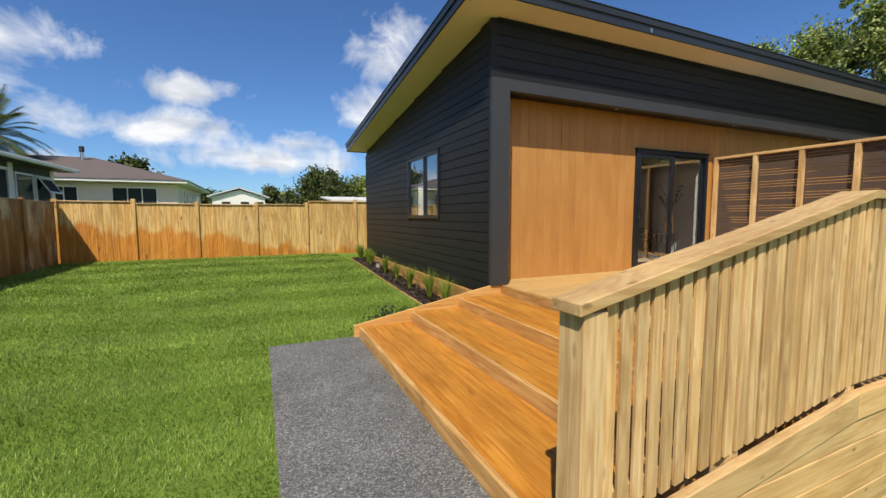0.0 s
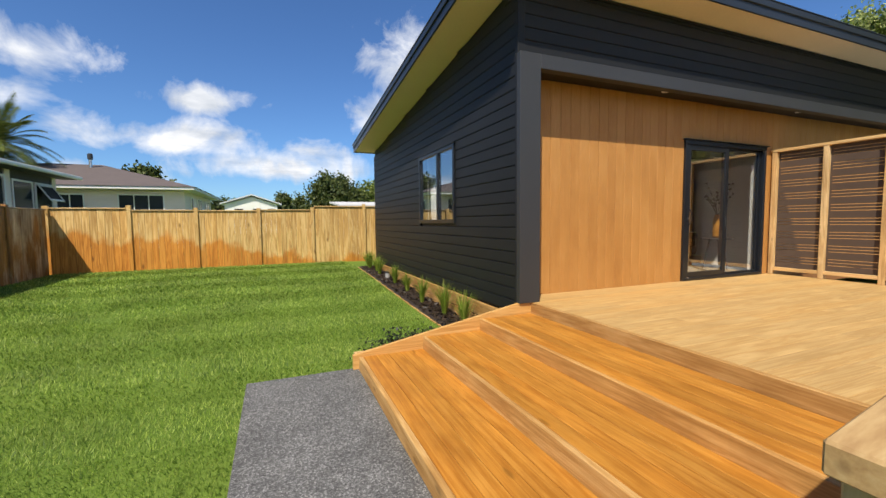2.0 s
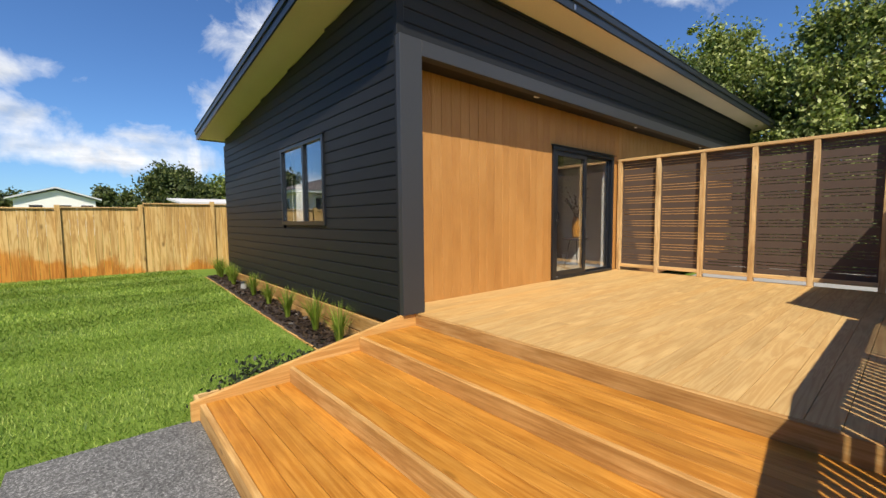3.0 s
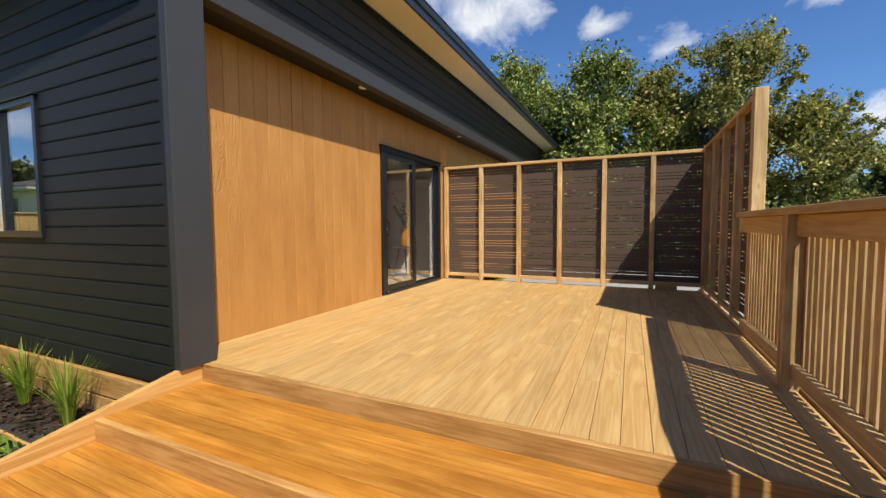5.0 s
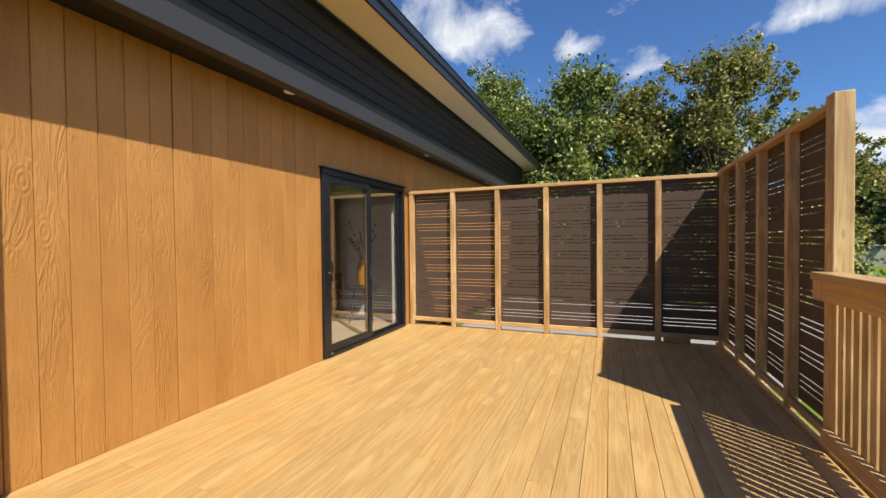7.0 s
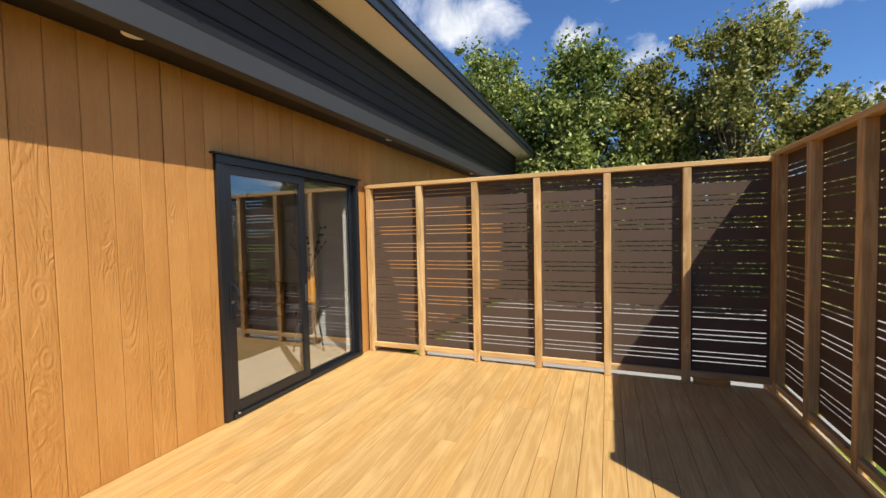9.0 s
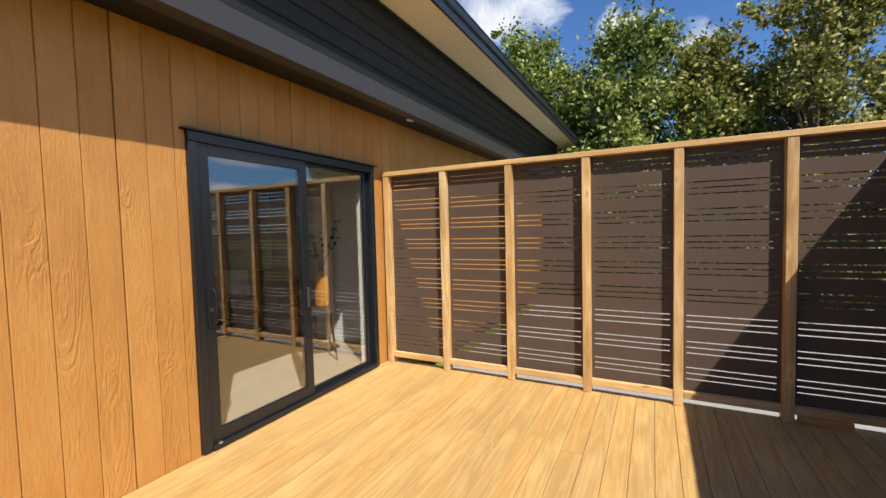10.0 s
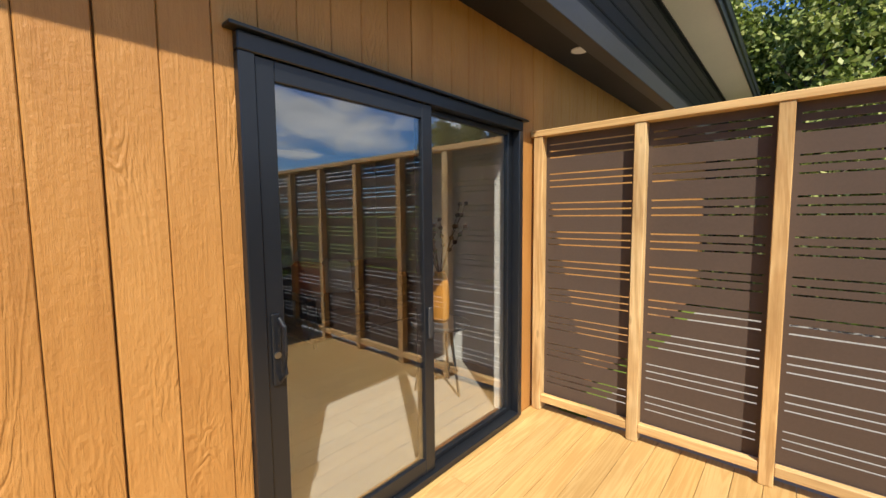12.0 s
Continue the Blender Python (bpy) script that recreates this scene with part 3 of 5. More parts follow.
part("fascia_bracket", box(5.04, ROOF_Y0 - 0.02, soffit_z(ROOF_Y0) - 0.01, 5.07, ROOF_Y0 - 0.001, soffit_z(ROOF_Y0) + 0.05, 0.003), STEEL, roof, "small bright steel bracket")
part("soffit", prism([(ROOF_Y0 + 0.027, soffit_z(ROOF_Y0)), (ROOF_Y1 - 0.027, soffit_z(ROOF_Y1)), (ROOF_Y1 - 0.027, soffit_z(ROOF_Y1) + 0.03), (ROOF_Y0 + 0.027, soffit_z(ROOF_Y0) + 0.03)], 0, ROOF_X0 + 0.027, ROOF_X1 - 0.027), SOFFIT, roof, "smooth beige soffit lining")

# timber base boards along the west wall
base = thing("base_skirt", WX, 8.4, 0.2, "two golden timber base boards below the black wall", "skirting", kind="structure")
for z0, z1 in ((0.02, 0.20), (0.215, 0.395)):
    part("base_board", box(WX - 0.012, 5.2, z0, WX + 0.03, NORTH, z1, 0.004), STEP_EDGE, base)


# ---- window in the west wall ----
def window_west():
    w = thing("window_1", WX, 7.46, WIN_Z0, "black aluminium two-light window reflecting the sky", "window", kind="structure")
    x0, x1 = WX - 0.022, WX + 0.06
    for y0, y1 in ((WIN_Y0, WIN_Y0 + 0.055), (WIN_Y1 - 0.055, WIN_Y1)):
        part("jamb", box(x0, y0, WIN_Z0, x1, y1, WIN_Z1, 0.003), ALU, w)
    for z0, z1 in ((WIN_Z0, WIN_Z0 + 0.06), (WIN_Z1 - 0.055, WIN_Z1)):
        part("rail", box(x0 + 0.001, WIN_Y0 + 0.056, z0, x1 - 0.001, WIN_Y1 - 0.056, z1, 0.003), ALU, w)
    mid = 7.42
    part("mullion", box(x0 + 0.004, mid - 0.03, WIN_Z0 + 0.061, x1 - 0.004, mid + 0.03, WIN_Z1 - 0.056, 0.003), ALU, w)
    part("head_flashing", box(WX - 0.04, WIN_Y0 - 0.03, WIN_Z1 + 0.001, WX + 0.02, WIN_Y1 + 0.03, WIN_Z1 + 0.012, 0.002), ALU, w)
    for y0, y1 in ((WIN_Y0 + 0.057, mid - 0.031), (mid + 0.031, WIN_Y1 - 0.057)):
        g = part("pane", box(WX + 0.012, y0, WIN_Z0 + 0.062, WX + 0.018, y1, WIN_Z1 - 0.057), GLASS, w, "clear reflective glass pane")
        g.visible_shadow = False
    return w


window_west()


# ---- sliding door ----
def sliding_door():
    d = thing("door_1", 6.71, RY, DZ, "closed black aluminium sliding glass door with two panels", "door", kind="structure")
    y0, y1 = RY - 0.035, RY + 0.09
    part("head_frame", box(DOOR_X0, y0, DOOR_Z1 - 0.065, DOOR_X1, y1, DOOR_Z1, 0.004), ALU, d)
    for x0, x1 in ((DOOR_X0, DOOR_X0 + 0.06), (DOOR_X1 - 0.05, DOOR_X1)):
        part("jamb", box(x0, y0, DZ + 0.004, x1, y1, DOOR_Z1 - 0.066, 0.004), ALU, d)
    part("sill_track", box(DOOR_X0 + 0.061, y0 - 0.01, DZ + 0.004, DOOR_X1 - 0.051, y1, DZ + 0.045, 0.004), ALU, d, "scuffed dark metal sill track")
    part("head_flashing", box(DOOR_X0 - 0.035, RY - 0.06, DOOR_Z1 + 0.001, DOOR_X1 + 0.035, RY + 0.0, DOOR_Z1 + 0.014, 0.002), ALU, d)
    mid = 6.708
    for name, x0, x1, off in (("sliding_panel", DOOR_X0 + 0.061, mid + 0.035, 0.0), ("fixed_panel", mid - 0.02, DOOR_X1 - 0.051, 0.045)):
        za, zb = DZ + 0.046, DOOR_Z1 - 0.067
        fr = bmesh.new()
        st = 0.075 if off == 0.0 else 0.05
        ya, yb = RY - 0.02 + off, RY + 0.018 + off
        add_box(fr, x0, ya, za, x0 + st, yb, zb, 0.003)
        add_box(fr, x1 - st, ya, za, x1, yb, zb, 0.003)
        add_box(fr, x0 + st + 0.0005, ya + 0.001, za, x1 - st - 0.0005, yb - 0.001, za + (0.085 if off == 0 else 0.03), 0.003)
        add_box(fr, x0 + st + 0.0005, ya + 0.001, zb - (0.075 if off == 0 else 0.03), x1 - st - 0.0005, yb - 0.001, zb, 0.003)
        p = part(name, fr, ALU, d)
        g = part("pane", box(x0 + st - 0.004, ya + 0.014, za + 0.02, x1 - st + 0.004, ya + 0.020, zb - 0.02), GLASS, p, "clear glass reflecting the deck and sky")
        g.visible_shadow = False
        if off == 0.0:
            h = bmesh.new()
            add_box(h, x0 + 0.018, ya - 0.012, 1.38, x0 + 0.052, ya - 0.0005, 1.66, 0.004)
            add_tube(h, [(x0 + 0.045, ya - 0.012, 1.40), (x0 + 0.05, ya - 0.042, 1.43), (x0 + 0.05, ya - 0.046, 1.52), (x0 + 0.05, ya - 0.042, 1.61), (x0 + 0.045, ya - 0.012, 1.64)], [0.009] * 5, 8)
            part("handle", h, ALU, p, "black pull handle")
            part("latch", box(x1 - 0.052, ya - 0.014, 1.36, x1 - 0.022, ya - 0.0005, 1.53, 0.004), CHARCOAL, p, "small dark latch on the meeting stile")
            part("lock", tube([(x0 + 0.034, ya - 0.018, 1.50), (x0 + 0.034, ya - 0.0125, 1.50)], [0.013, 0.013], 14), STEEL, p, "round steel keyhole")
    part("door_stop", tube([(DOOR_X0 + 0.10, y0 - 0.012, DZ + 0.046), (DOOR_X0 + 0.10, y0 - 0.012, DZ + 0.06)], [0.016, 0.014], 10), STEEL, d, "small steel door stop")
    return d


sliding_door()

# ---- room behind the door ----
ROOM_Y1 = 9.6
solo("floor", box(WX + 0.17, RY + 0.161, 0.45, 9.9, ROOM_Y1, 0.565), CARPET, "light grey-beige carpeted floor of the lounge", "floor", kind="structure")
solo("ceiling", box(WX + 0.17, RY + 0.161, 3.0, 9.9, ROOM_Y1, 3.05), WHITE, "plain white lounge ceiling", "ceiling", kind="structure")
solo("wall_lounge_back", box(WX + 0.17, ROOM_Y1, 0.45, 9.9, ROOM_Y1 + 0.1, 3.05), PLASTER, "plain pale lounge back wall", "wall", kind="structure")
solo("wall_lounge_return", box(8.25, RY + 0.162, 0.566, 8.35, 6.78, 2.999), PLASTER, "short pale wall return beside the glass door", "wall", kind="structure")
solo("wall_lounge_east", box(9.9, RY + 0.161, 0.45, 10.0, ROOM_Y1 + 0.1, 3.05), PLASTER, "plain pale lounge end wall", "wall", kind="structure")
inner = bm_new()
for a in ((WX + 0.161, RY + 0.161, 0.566, WX + 0.169, WIN_Y0, 2.999), (WX + 0.161, WIN_Y1, 0.566, WX + 0.169, ROOM_Y1, 2.999), (WX + 0.161, WIN_Y0, 0.566, WX + 0.169, WIN_Y1, WIN_Z0), (WX + 0.161, WIN_Y0, WIN_Z1, WX + 0.169, WIN_Y1, 2.999)):
    add_box(inner, *a)
solo("wall_lounge_west", inner, PLASTER, "plain pale lounge wall around the window", "wall", kind="structure")

# ---- deck ----
DX0, DX1, DY0 = 2.80, 7.93, 1.10
deck = thing("deck", 5.3, 3.2, 0.0, "pale golden timber deck of long boards with narrow gaps", "deck", kind="structure")
# one solid block, its dark colour stands for the shade under the deck
part("joists", box(DX0 + 0.05, DY0 + 0.16, 0.05, DX1, RY + 0.02, DZ - 0.034), MULCH_AND_SHADE, deck, "solid dark block standing for the shade below the boards")
part("front_fascia", box(DX0 - 0.002, 1.34, 0.38, DX0 + 0.040, 5.01, DZ - 0.001, 0.004), STEP_EDGE, deck, "smooth timber edge board")

# ---- steps ----
STEP_X = [0.80, 1.465, 2.13]
STEP_Z = [0.182, 0.305, 0.428]
Y_NEAR, Y_FAR = 1.31, 4.97
steps = thing("deck_steps", 1.8, 3.2, 0.0, "three wide orange-oiled timber steps up to the deck", "steps", kind="structure")
for sx, sz in zip(STEP_X, STEP_Z):
    part("riser", box(sx, Y_NEAR, 0.02 if sx < 1 else sz - 0.16, sx + 0.040, Y_FAR, sz, 0.004), STEP_EDGE, steps, "timber riser board with a sharp edge")
part("stringer", prism([(0.745, 0.03), (2.80, 0.03), (2.80, 0.575), (2.76, 0.575), (0.745, 0.20)], 1, Y_FAR + 0.002, Y_FAR + 0.045, 0.003), STRINGER_WOOD, steps, "sloping timber side board")
# solid filler whose dark colour stands for the shade below the treads
part("void", box(0.86, Y_NEAR, 0.02, 2.79, Y_FAR - 0.01, 0.135), MULCH_AND_SHADE, steps, "solid dark block standing for the shade under the treads")


# ---- planting bed beside the west wall ----
def mound(x0, x1, y0, y1, lift, nx, ny, rough):
    xs, ys = np.linspace(x0, x1, nx), np.linspace(y0, y1, ny)
    rng = np.random.default_rng(5)
    verts = []
    for j, y in enumerate(ys):
        for i, x in enumerate(xs):
            edge = 0.0 if i in (0, nx - 1) or j in (0, ny - 1) else 1.0
            verts.append((x, y, lawn_z(x - 0.5, y) - 0.02 + edge * (lift + rng.uniform(-rough, rough))))
    faces = np.array([(j * nx + i, j * nx + i + 1, (j + 1) * nx + i + 1, (j + 1) * nx + i) for j in range(ny - 1) for i in range(nx - 1)])
    return np.array(verts), faces


BED_X0 = 2.17
solo_bed = tagged(new("planting_bed", quick_mesh("planting_bed", *mound(BED_X0, WX - 0.014, 5.12, 12.2, 0.05, 14, 200, 0.014), MULCH_AND_SHADE)), "narrow bed of dark bark mulch along the wall", "planting bed", kind="structure")


def bark_chips():
    rng = np.random.default_rng(9)
    n = 2600
    c = np.stack([rng.uniform(BED_X0 + 0.02, WX - 0.03, n), rng.uniform(5.15, 12.1, n), np.zeros(n)], 1)
    c[:, 2] = [lawn_z(x - 0.5, y) + 0.04 + rng.uniform(0, 0.012) for x, y in c[:, :2]]
    verts, faces = scatter_quads(c, rng, 0.014, 0.045, flat=True)
    chips = quick_mesh("bark_chips", verts, faces, leaf_material("bark_chip", (0.02, 0.014, 0.011), (0.045, 0.03, 0.022), (0.09, 0.06, 0.04), 0.0))
    tagged(new("bark_chips", chips), "loose dark brown bark chips on the bed", "bark", kind="stuff")


def scatter_quads(centres, rng, small, large, flat=False, droop=0.0, slim=0.55):
    """Diamond leaves of random turn about the centres."""
    n = len(centres)
    a = rng.normal(size=(n, 3))
    if flat:
        a[:, 2] *= 0.15
    a[:, 2] -= droop
    a /= np.linalg.norm(a, axis=1, keepdims=True)
    b = rng.normal(size=(n, 3))
    if flat:
        b[:, 2] *= 0.15
    b -= a * (a * b).sum(1, keepdims=True)
    b /= np.linalg.norm(b, axis=1, keepdims=True)
    s = rng.uniform(small, large, (n, 1))
    v = np.stack([centres - a * s, centres + b * s * slim, centres + a * s, centres - b * s * slim], 1).reshape(-1, 3)
    return v, np.arange(4 * n).reshape(n, 4)


bark_chips()
edge_strip = bm_new()
for k in range(14):
    y0 = 5.12 + k * 0.506
    z0 = lawn_z(1.6, y0 + 0.25)
    add_box(edge_strip, BED_X0 - 0.022, y0, z0 - 0.06, BED_X0 - 0.002, y0 + 0.505, z0 + 0.012)
solo("bed_edging", edge_strip, STEP_EDGE, "thin timber strip edging the planting bed", "edging", kind="structure")

TUFT_LEAF = leaf_material("flax_leaf", (0.16, 0.26, 0.03), (0.27, 0.37, 0.05), (0.46, 0.50, 0.11), 0.45)


def tuft(x, y, size, seed):
    rng = np.random.default_rng(seed)
    z = lawn_z(x - 0.6, y) + 0.03
    verts, faces = [], []
    for _ in range(130):
        ang, lean = rng.uniform(0, math.tau), rng.uniform(0.05, 0.6)
        h = size * rng.uniform(0.65, 1.3)
        w = rng.uniform(0.004, 0.0075)
        d = np.array([math.cos(ang), math.sin(ang), 0])
        s = np.array([-d[1], d[0], 0]) * w
        root = np.array([x, y, z]) + d * rng.uniform(0, 0.035)
        pts = []
        for f in (0.0, 0.4, 0.75, 1.0):
            c = root + d * lean * h * f * f + np.array([0, 0, h * f * (1 - 0.28 * lean * f)])
            taper = (1.0, 0.95, 0.6, 0.12)[len(pts)]
            pts.append((c - s * taper, c + s * taper))
        k = len(verts)
        for a, b in pts:
            verts += [a, b]
        faces += [(k + 2 * i, k + 2 * i + 1, k + 2 * i + 3, k + 2 * i + 2) for i in range(3)]
    me = quick_mesh("grass_tuft", np.array(verts), np.array(faces), TUFT_LEAF)
    tagged(new("grass_tuft", me), "young green strappy grass plant in bark mulch", "plant", "row of plants by the wall")


for i, (ty, s) in enumerate(((5.95, 0.44), (6.68, 0.46), (7.55, 0.40), (8.55, 0.33), (9.35, 0.38), (10.6, 0.36), (11.1, 0.36), (11.7, 0.38), (11.95, 0.4))):
    tuft(2.40 + 0.03 * math.sin(i * 2.3), ty, s, 20 + i)

# small stone lamp in the bed
bed_lamp = thing("garden_light", 2.42, 10.05, 0.2, "small pale garden light among the plants", "garden light")
part("lamp_body", lathe([(0.05, 0.0), (0.055, 0.02), (0.05, 0.12), (0.03, 0.14)], 2.42, 10.05, 0.20, 12), CONCRETE, bed_lamp)
part("lamp_top", lathe([(0.06, 0.142), (0.062, 0.152), (0.02, 0.17)], 2.42, 10.05, 0.20, 12), CHARCOAL, bed_lamp)

# low planter against the steps
planter = thing("low_planter", 1.5, 5.3, 0.0, "low timber-edged planter of dark creeping plants beside steps", "planter")
part("edge_board", box(0.86, 5.40, 0.0, 2.14, 5.43, 0.095, 0.004), PINE_X, planter)
part("edge_board", box(0.83, 5.108, 0.0, 0.858, 5.43, 0.095, 0.004), PINE_Y, planter)
part("soil", box(0.86, 5.108, 0.0, 2.14, 5.398, 0.06), MULCH_AND_SHADE, planter, "dark soil")
CREEPER = leaf_material("dark_creeper_leaf", (0.015, 0.022, 0.014), (0.03, 0.04, 0.022), (0.075, 0.085, 0.045), 0.15)


def creeper(x, y, seed, n=520):
    rng = np.random.default_rng(seed)
    c = rng.normal(size=(n, 3)) * np.array([0.17, 0.13, 0.03])
    c[:, 2] = np.abs(c[:, 2]) * 2.4 + 0.05
    c += np.array([x, y, 0.03])
    v, f = scatter_quads(c, rng, 0.012, 0.03, slim=0.6)
    tagged(new("creeping_plant", quick_mesh("creeping_plant", v, f, CREEPER)), "dark low creeping plant with tiny leaves", "plant", "creepers by the steps", "stuff")


creeper(1.35, 5.42, 1)
creeper(1.72, 5.36, 2)
creeper(1.98, 5.55, 3, 260)


# ---- lawn ----
def lawn_blades():
    rng = np.random.default_rng(3)
    m = leaf_material("lawn_blade", (0.07, 0.142, 0.020), (0.235, 0.358, 0.050), (0.54, 0.63, 0.17), 0.45)
    verts, faces, count = [], [], 0
    zones = ((-5.0, -0.2, 1.2, 5.05, 6500, 0.0030, 0.040), (-5.0, 2.15, 5.05, 8.5, 3300, 0.0044, 0.042), (-5.0, 2.15, 8.5, 14.0, 1700, 0.0075, 0.045))
    for x0, x1, y0, y1, dens, wid, hei in zones:
        n = int((x1 - x0) * (y1 - y0) * dens)
        p = np.stack([rng.uniform(x0, x1, n), rng.uniform(y0, y1, n)], 1)
        keep = ~((p[:, 0] > -0.19) & (p[:, 1] < 5.04)) & ~((p[:, 0] > 0.80) & (p[:, 1] < 5.44)) & (p[:, 0] < 2.14)
        p = p[keep]
        n = len(p)
        z = np.array([lawn_z(x, y) for x, y in p]) - 0.004
        ang = rng.uniform(0, math.tau, n)
        w = wid * rng.uniform(0.7, 1.4, n)
        h = hei * rng.uniform(0.45, 1.1, n)
        band = np.sign(np.sin((p[:, 1] + 0.06 * np.sin(p[:, 0] * 1.3)) * math.tau / 1.35))
        lean_y = band * 0.014 + rng.normal(0, 0.013, n)
        lean_x = rng.normal(0, 0.016, n)
        s = np.stack([np.cos(ang) * w, np.sin(ang) * w, np.zeros(n)], 1)
        base_p = np.stack([p[:, 0], p[:, 1], z], 1)
        tip = base_p + np.stack([lean_x, lean_y, h], 1)
        verts.append(np.stack([base_p - s, base_p + s, tip], 1).reshape(-1, 3))
        faces.append(np.arange(3 * n).reshape(n, 3) + count)
        count += 3 * n
    me = quick_mesh("lawn_grass", np.concatenate(verts), np.concatenate(faces), m)
    tagged(new("lawn_grass", me), "short mown green lawn with faint mowing stripes", "grass", kind="stuff")


lawn_blades()

# ---- trees ----
BARK = painted("grey_brown_bark", (0.13, 0.10, 0.075), 0.9, 0.3, 30.0, 0.8)
LEAF_A = leaf_material("poplar_leaf", (0.050, 0.082, 0.018), (0.215, 0.275, 0.050), (0.60, 0.62, 0.25), 0.30)
LEAF_B = leaf_material("yellowing_leaf", (0.065, 0.080, 0.018), (0.255, 0.270, 0.055), (0.64, 0.54, 0.22), 0.30)
LEAF_D = leaf_material("dark_evergreen_leaf", (0.034, 0.054, 0.018), (0.080, 0.108, 0.030), (0.19, 0.21, 0.07), 0.3)


def tree(x, y, height, radius, seed, leaf, label, low=0.12, leaves=46000, size=(0.042, 0.090), wisps=10, ground=0.03, category="tree", group="", name="tree"):
    """A tree with a tapered trunk, limbs to the crown's clumps, and loose leaves in an uneven crown."""
    rng = np.random.default_rng(seed)
    t = thing(name, x, y, ground, label, category, group)
    wood_bm = bmesh.new()
    lean = rng.normal(0, 0.15, 2)
    top = (x + lean[0], y + lean[1], ground + height * 0.86)
    trunk_pts = [(x + lean[0] * f + 0.08 * math.sin(f * 5 + seed), y + lean[1] * f, ground - 0.1 + (height * 0.86 + 0.1) * f) for f in (0, 0.2, 0.45, 0.7, 1.0)]
    r0 = 0.018 * height
    add_tube(wood_bm, trunk_pts, [r0 * 1.3, r0, r0 * 0.7, r0 * 0.4, r0 * 0.12], 8)
    centres, radii = [], []
    nclump = 84
    for k in range(nclump):
        f = low + (1 - low) * (k + rng.uniform(0, 1)) / nclump
        prof = math.sin(min(1.0, (f - low) / (1 - low) * 0.80 + 0.16) * math.pi) ** 0.6
        a = rng.uniform(0, math.tau)
        d = radius * prof * math.sqrt(rng.uniform(0.12, 1.0))
        c = np.array([x + lean[0] * f + d * math.cos(a), y + lean[1] * f + d * math.sin(a), ground + height * f * 0.97])
        centres.append(c)
        radii.append(radius * rng.uniform(0.13, 0.27))
        root_f = max(0.08, f * 0.72 - 0.05)
        root = np.array([x + lean[0] * root_f, y + lean[1] * root_f, ground + height * 0.86 * root_f])
        mid = (root + c) / 2 + np.array([0, 0, 0.06 * height * rng.uniform(0.2, 1)])
        add_tube(wood_bm, [root, mid, c], [r0 * 0.34, r0 * 0.2, r0 * 0.06], 5)
    for k in range(wisps):
        a = rng.uniform(0, math.tau)
        f = rng.uniform(0.55, 1.0)
        d = radius * (1.02 - 0.65 * max(0, f - 0.6) / 0.4)
        for j in range(4):
            centres.append(np.array([x + (d + 0.16 * j) * math.cos(a), y + (d + 0.16 * j) * math.sin(a), ground + height * f + 0.13 * j * rng.uniform(0.2, 1.6)]))
            radii.append(0.11)
    part("trunk", wood_bm, BARK, t)
    weights = np.array(radii) ** 2
    pick = rng.choice(len(centres), leaves, p=weights / weights.sum())
    dirs = rng.normal(size=(leaves, 3))
    dirs /= np.linalg.norm(dirs, axis=1, keepdims=True)
    rr = np.array(radii)[pick] * np.minimum(1.7, np.abs(rng.normal(0, 0.75, leaves)))
    pts = np.array(centres)[pick] + dirs * rr[:, None] * np.array([1.0, 1.0, 1.1])
    pts = pts[pts[:, 2] > ground + 0.15]
    v, f = scatter_quads(pts, rng, size[0], size[1], droop=0.35)
    crown = new("crown", quick_mesh("crown", v, f, leaf))
    under(crown, t)
    return t


TREES = "row of trees behind the house"
tree(17.6, 8.6, 7.9, 2.3, 11, LEAF_A, "tall leafy green tree with an uneven crown", group=TREES)
tree(17.2, 6.1, 7.9, 1.9, 12, LEAF_A, "tall narrow leafy tree, finely leaved", group=TREES)
tree(16.8, 3.7, 7.4, 2.0, 13, LEAF_A, "dense bright green leafy tree", group=TREES, leaves=52000)
tree(17.4, 1.6, 6.9, 1.5, 14, LEAF_B, "smaller tree with yellowing leaves and gaps", group=TREES, leaves=32000)
tree(16.9, -0.6, 7.4, 1.9, 15, LEAF_B, "olive green tree with loose reddish twigs on top", group=TREES, leaves=58000, wisps=22, size=(0.034, 0.074))
tree(16.6, -2.7, 5.0, 1.5, 16, LEAF_B, "lower leafy tree with drooping side branches", group=TREES, leaves=42000, wisps=20, size=(0.034, 0.074))
tree(19.5, 4.8, 7.0, 2.6, 17, LEAF_A, "leafy tree standing behind the row", group=TREES, leaves=24000)
tree(19.6, 0.4, 6.6, 2.4, 18, LEAF_D, "dark leafy tree standing behind the row", group=TREES, leaves=24000)
tree(15.6, 2.4, 2.4, 1.7, 41, LEAF_D, "dark bushy undergrowth below the trees", 0.0, 9000, group="undergrowth below the trees", category="shrub", name="shrub", wisps=0)
tree(15.7, 4.6, 2.6, 1.7, 42, LEAF_D, "dark bushy undergrowth below the trees", 0.0, 9000, group="undergrowth below the trees", category="shrub", name="shrub", wisps=0)
tree(15.5, 0.2, 2.4, 1.6, 43, LEAF_D, "dark bushy undergrowth below the trees", 0.0, 9000, group="undergrowth below the trees", category="shrub", name="shrub", wisps=0)
tree(15.4, -2.0, 2.0, 1.5, 44, LEAF_A, "green bush below the trees", 0.0, 8000, group="undergrowth below the trees", category="shrub", name="shrub", wisps=0)
tree(3.9, 31.0, 4.5, 2.3, 21, LEAF_D, "rounded dark evergreen tree beyond the fence", 0.1, 26000, (0.07, 0.13), 0, 0.2)
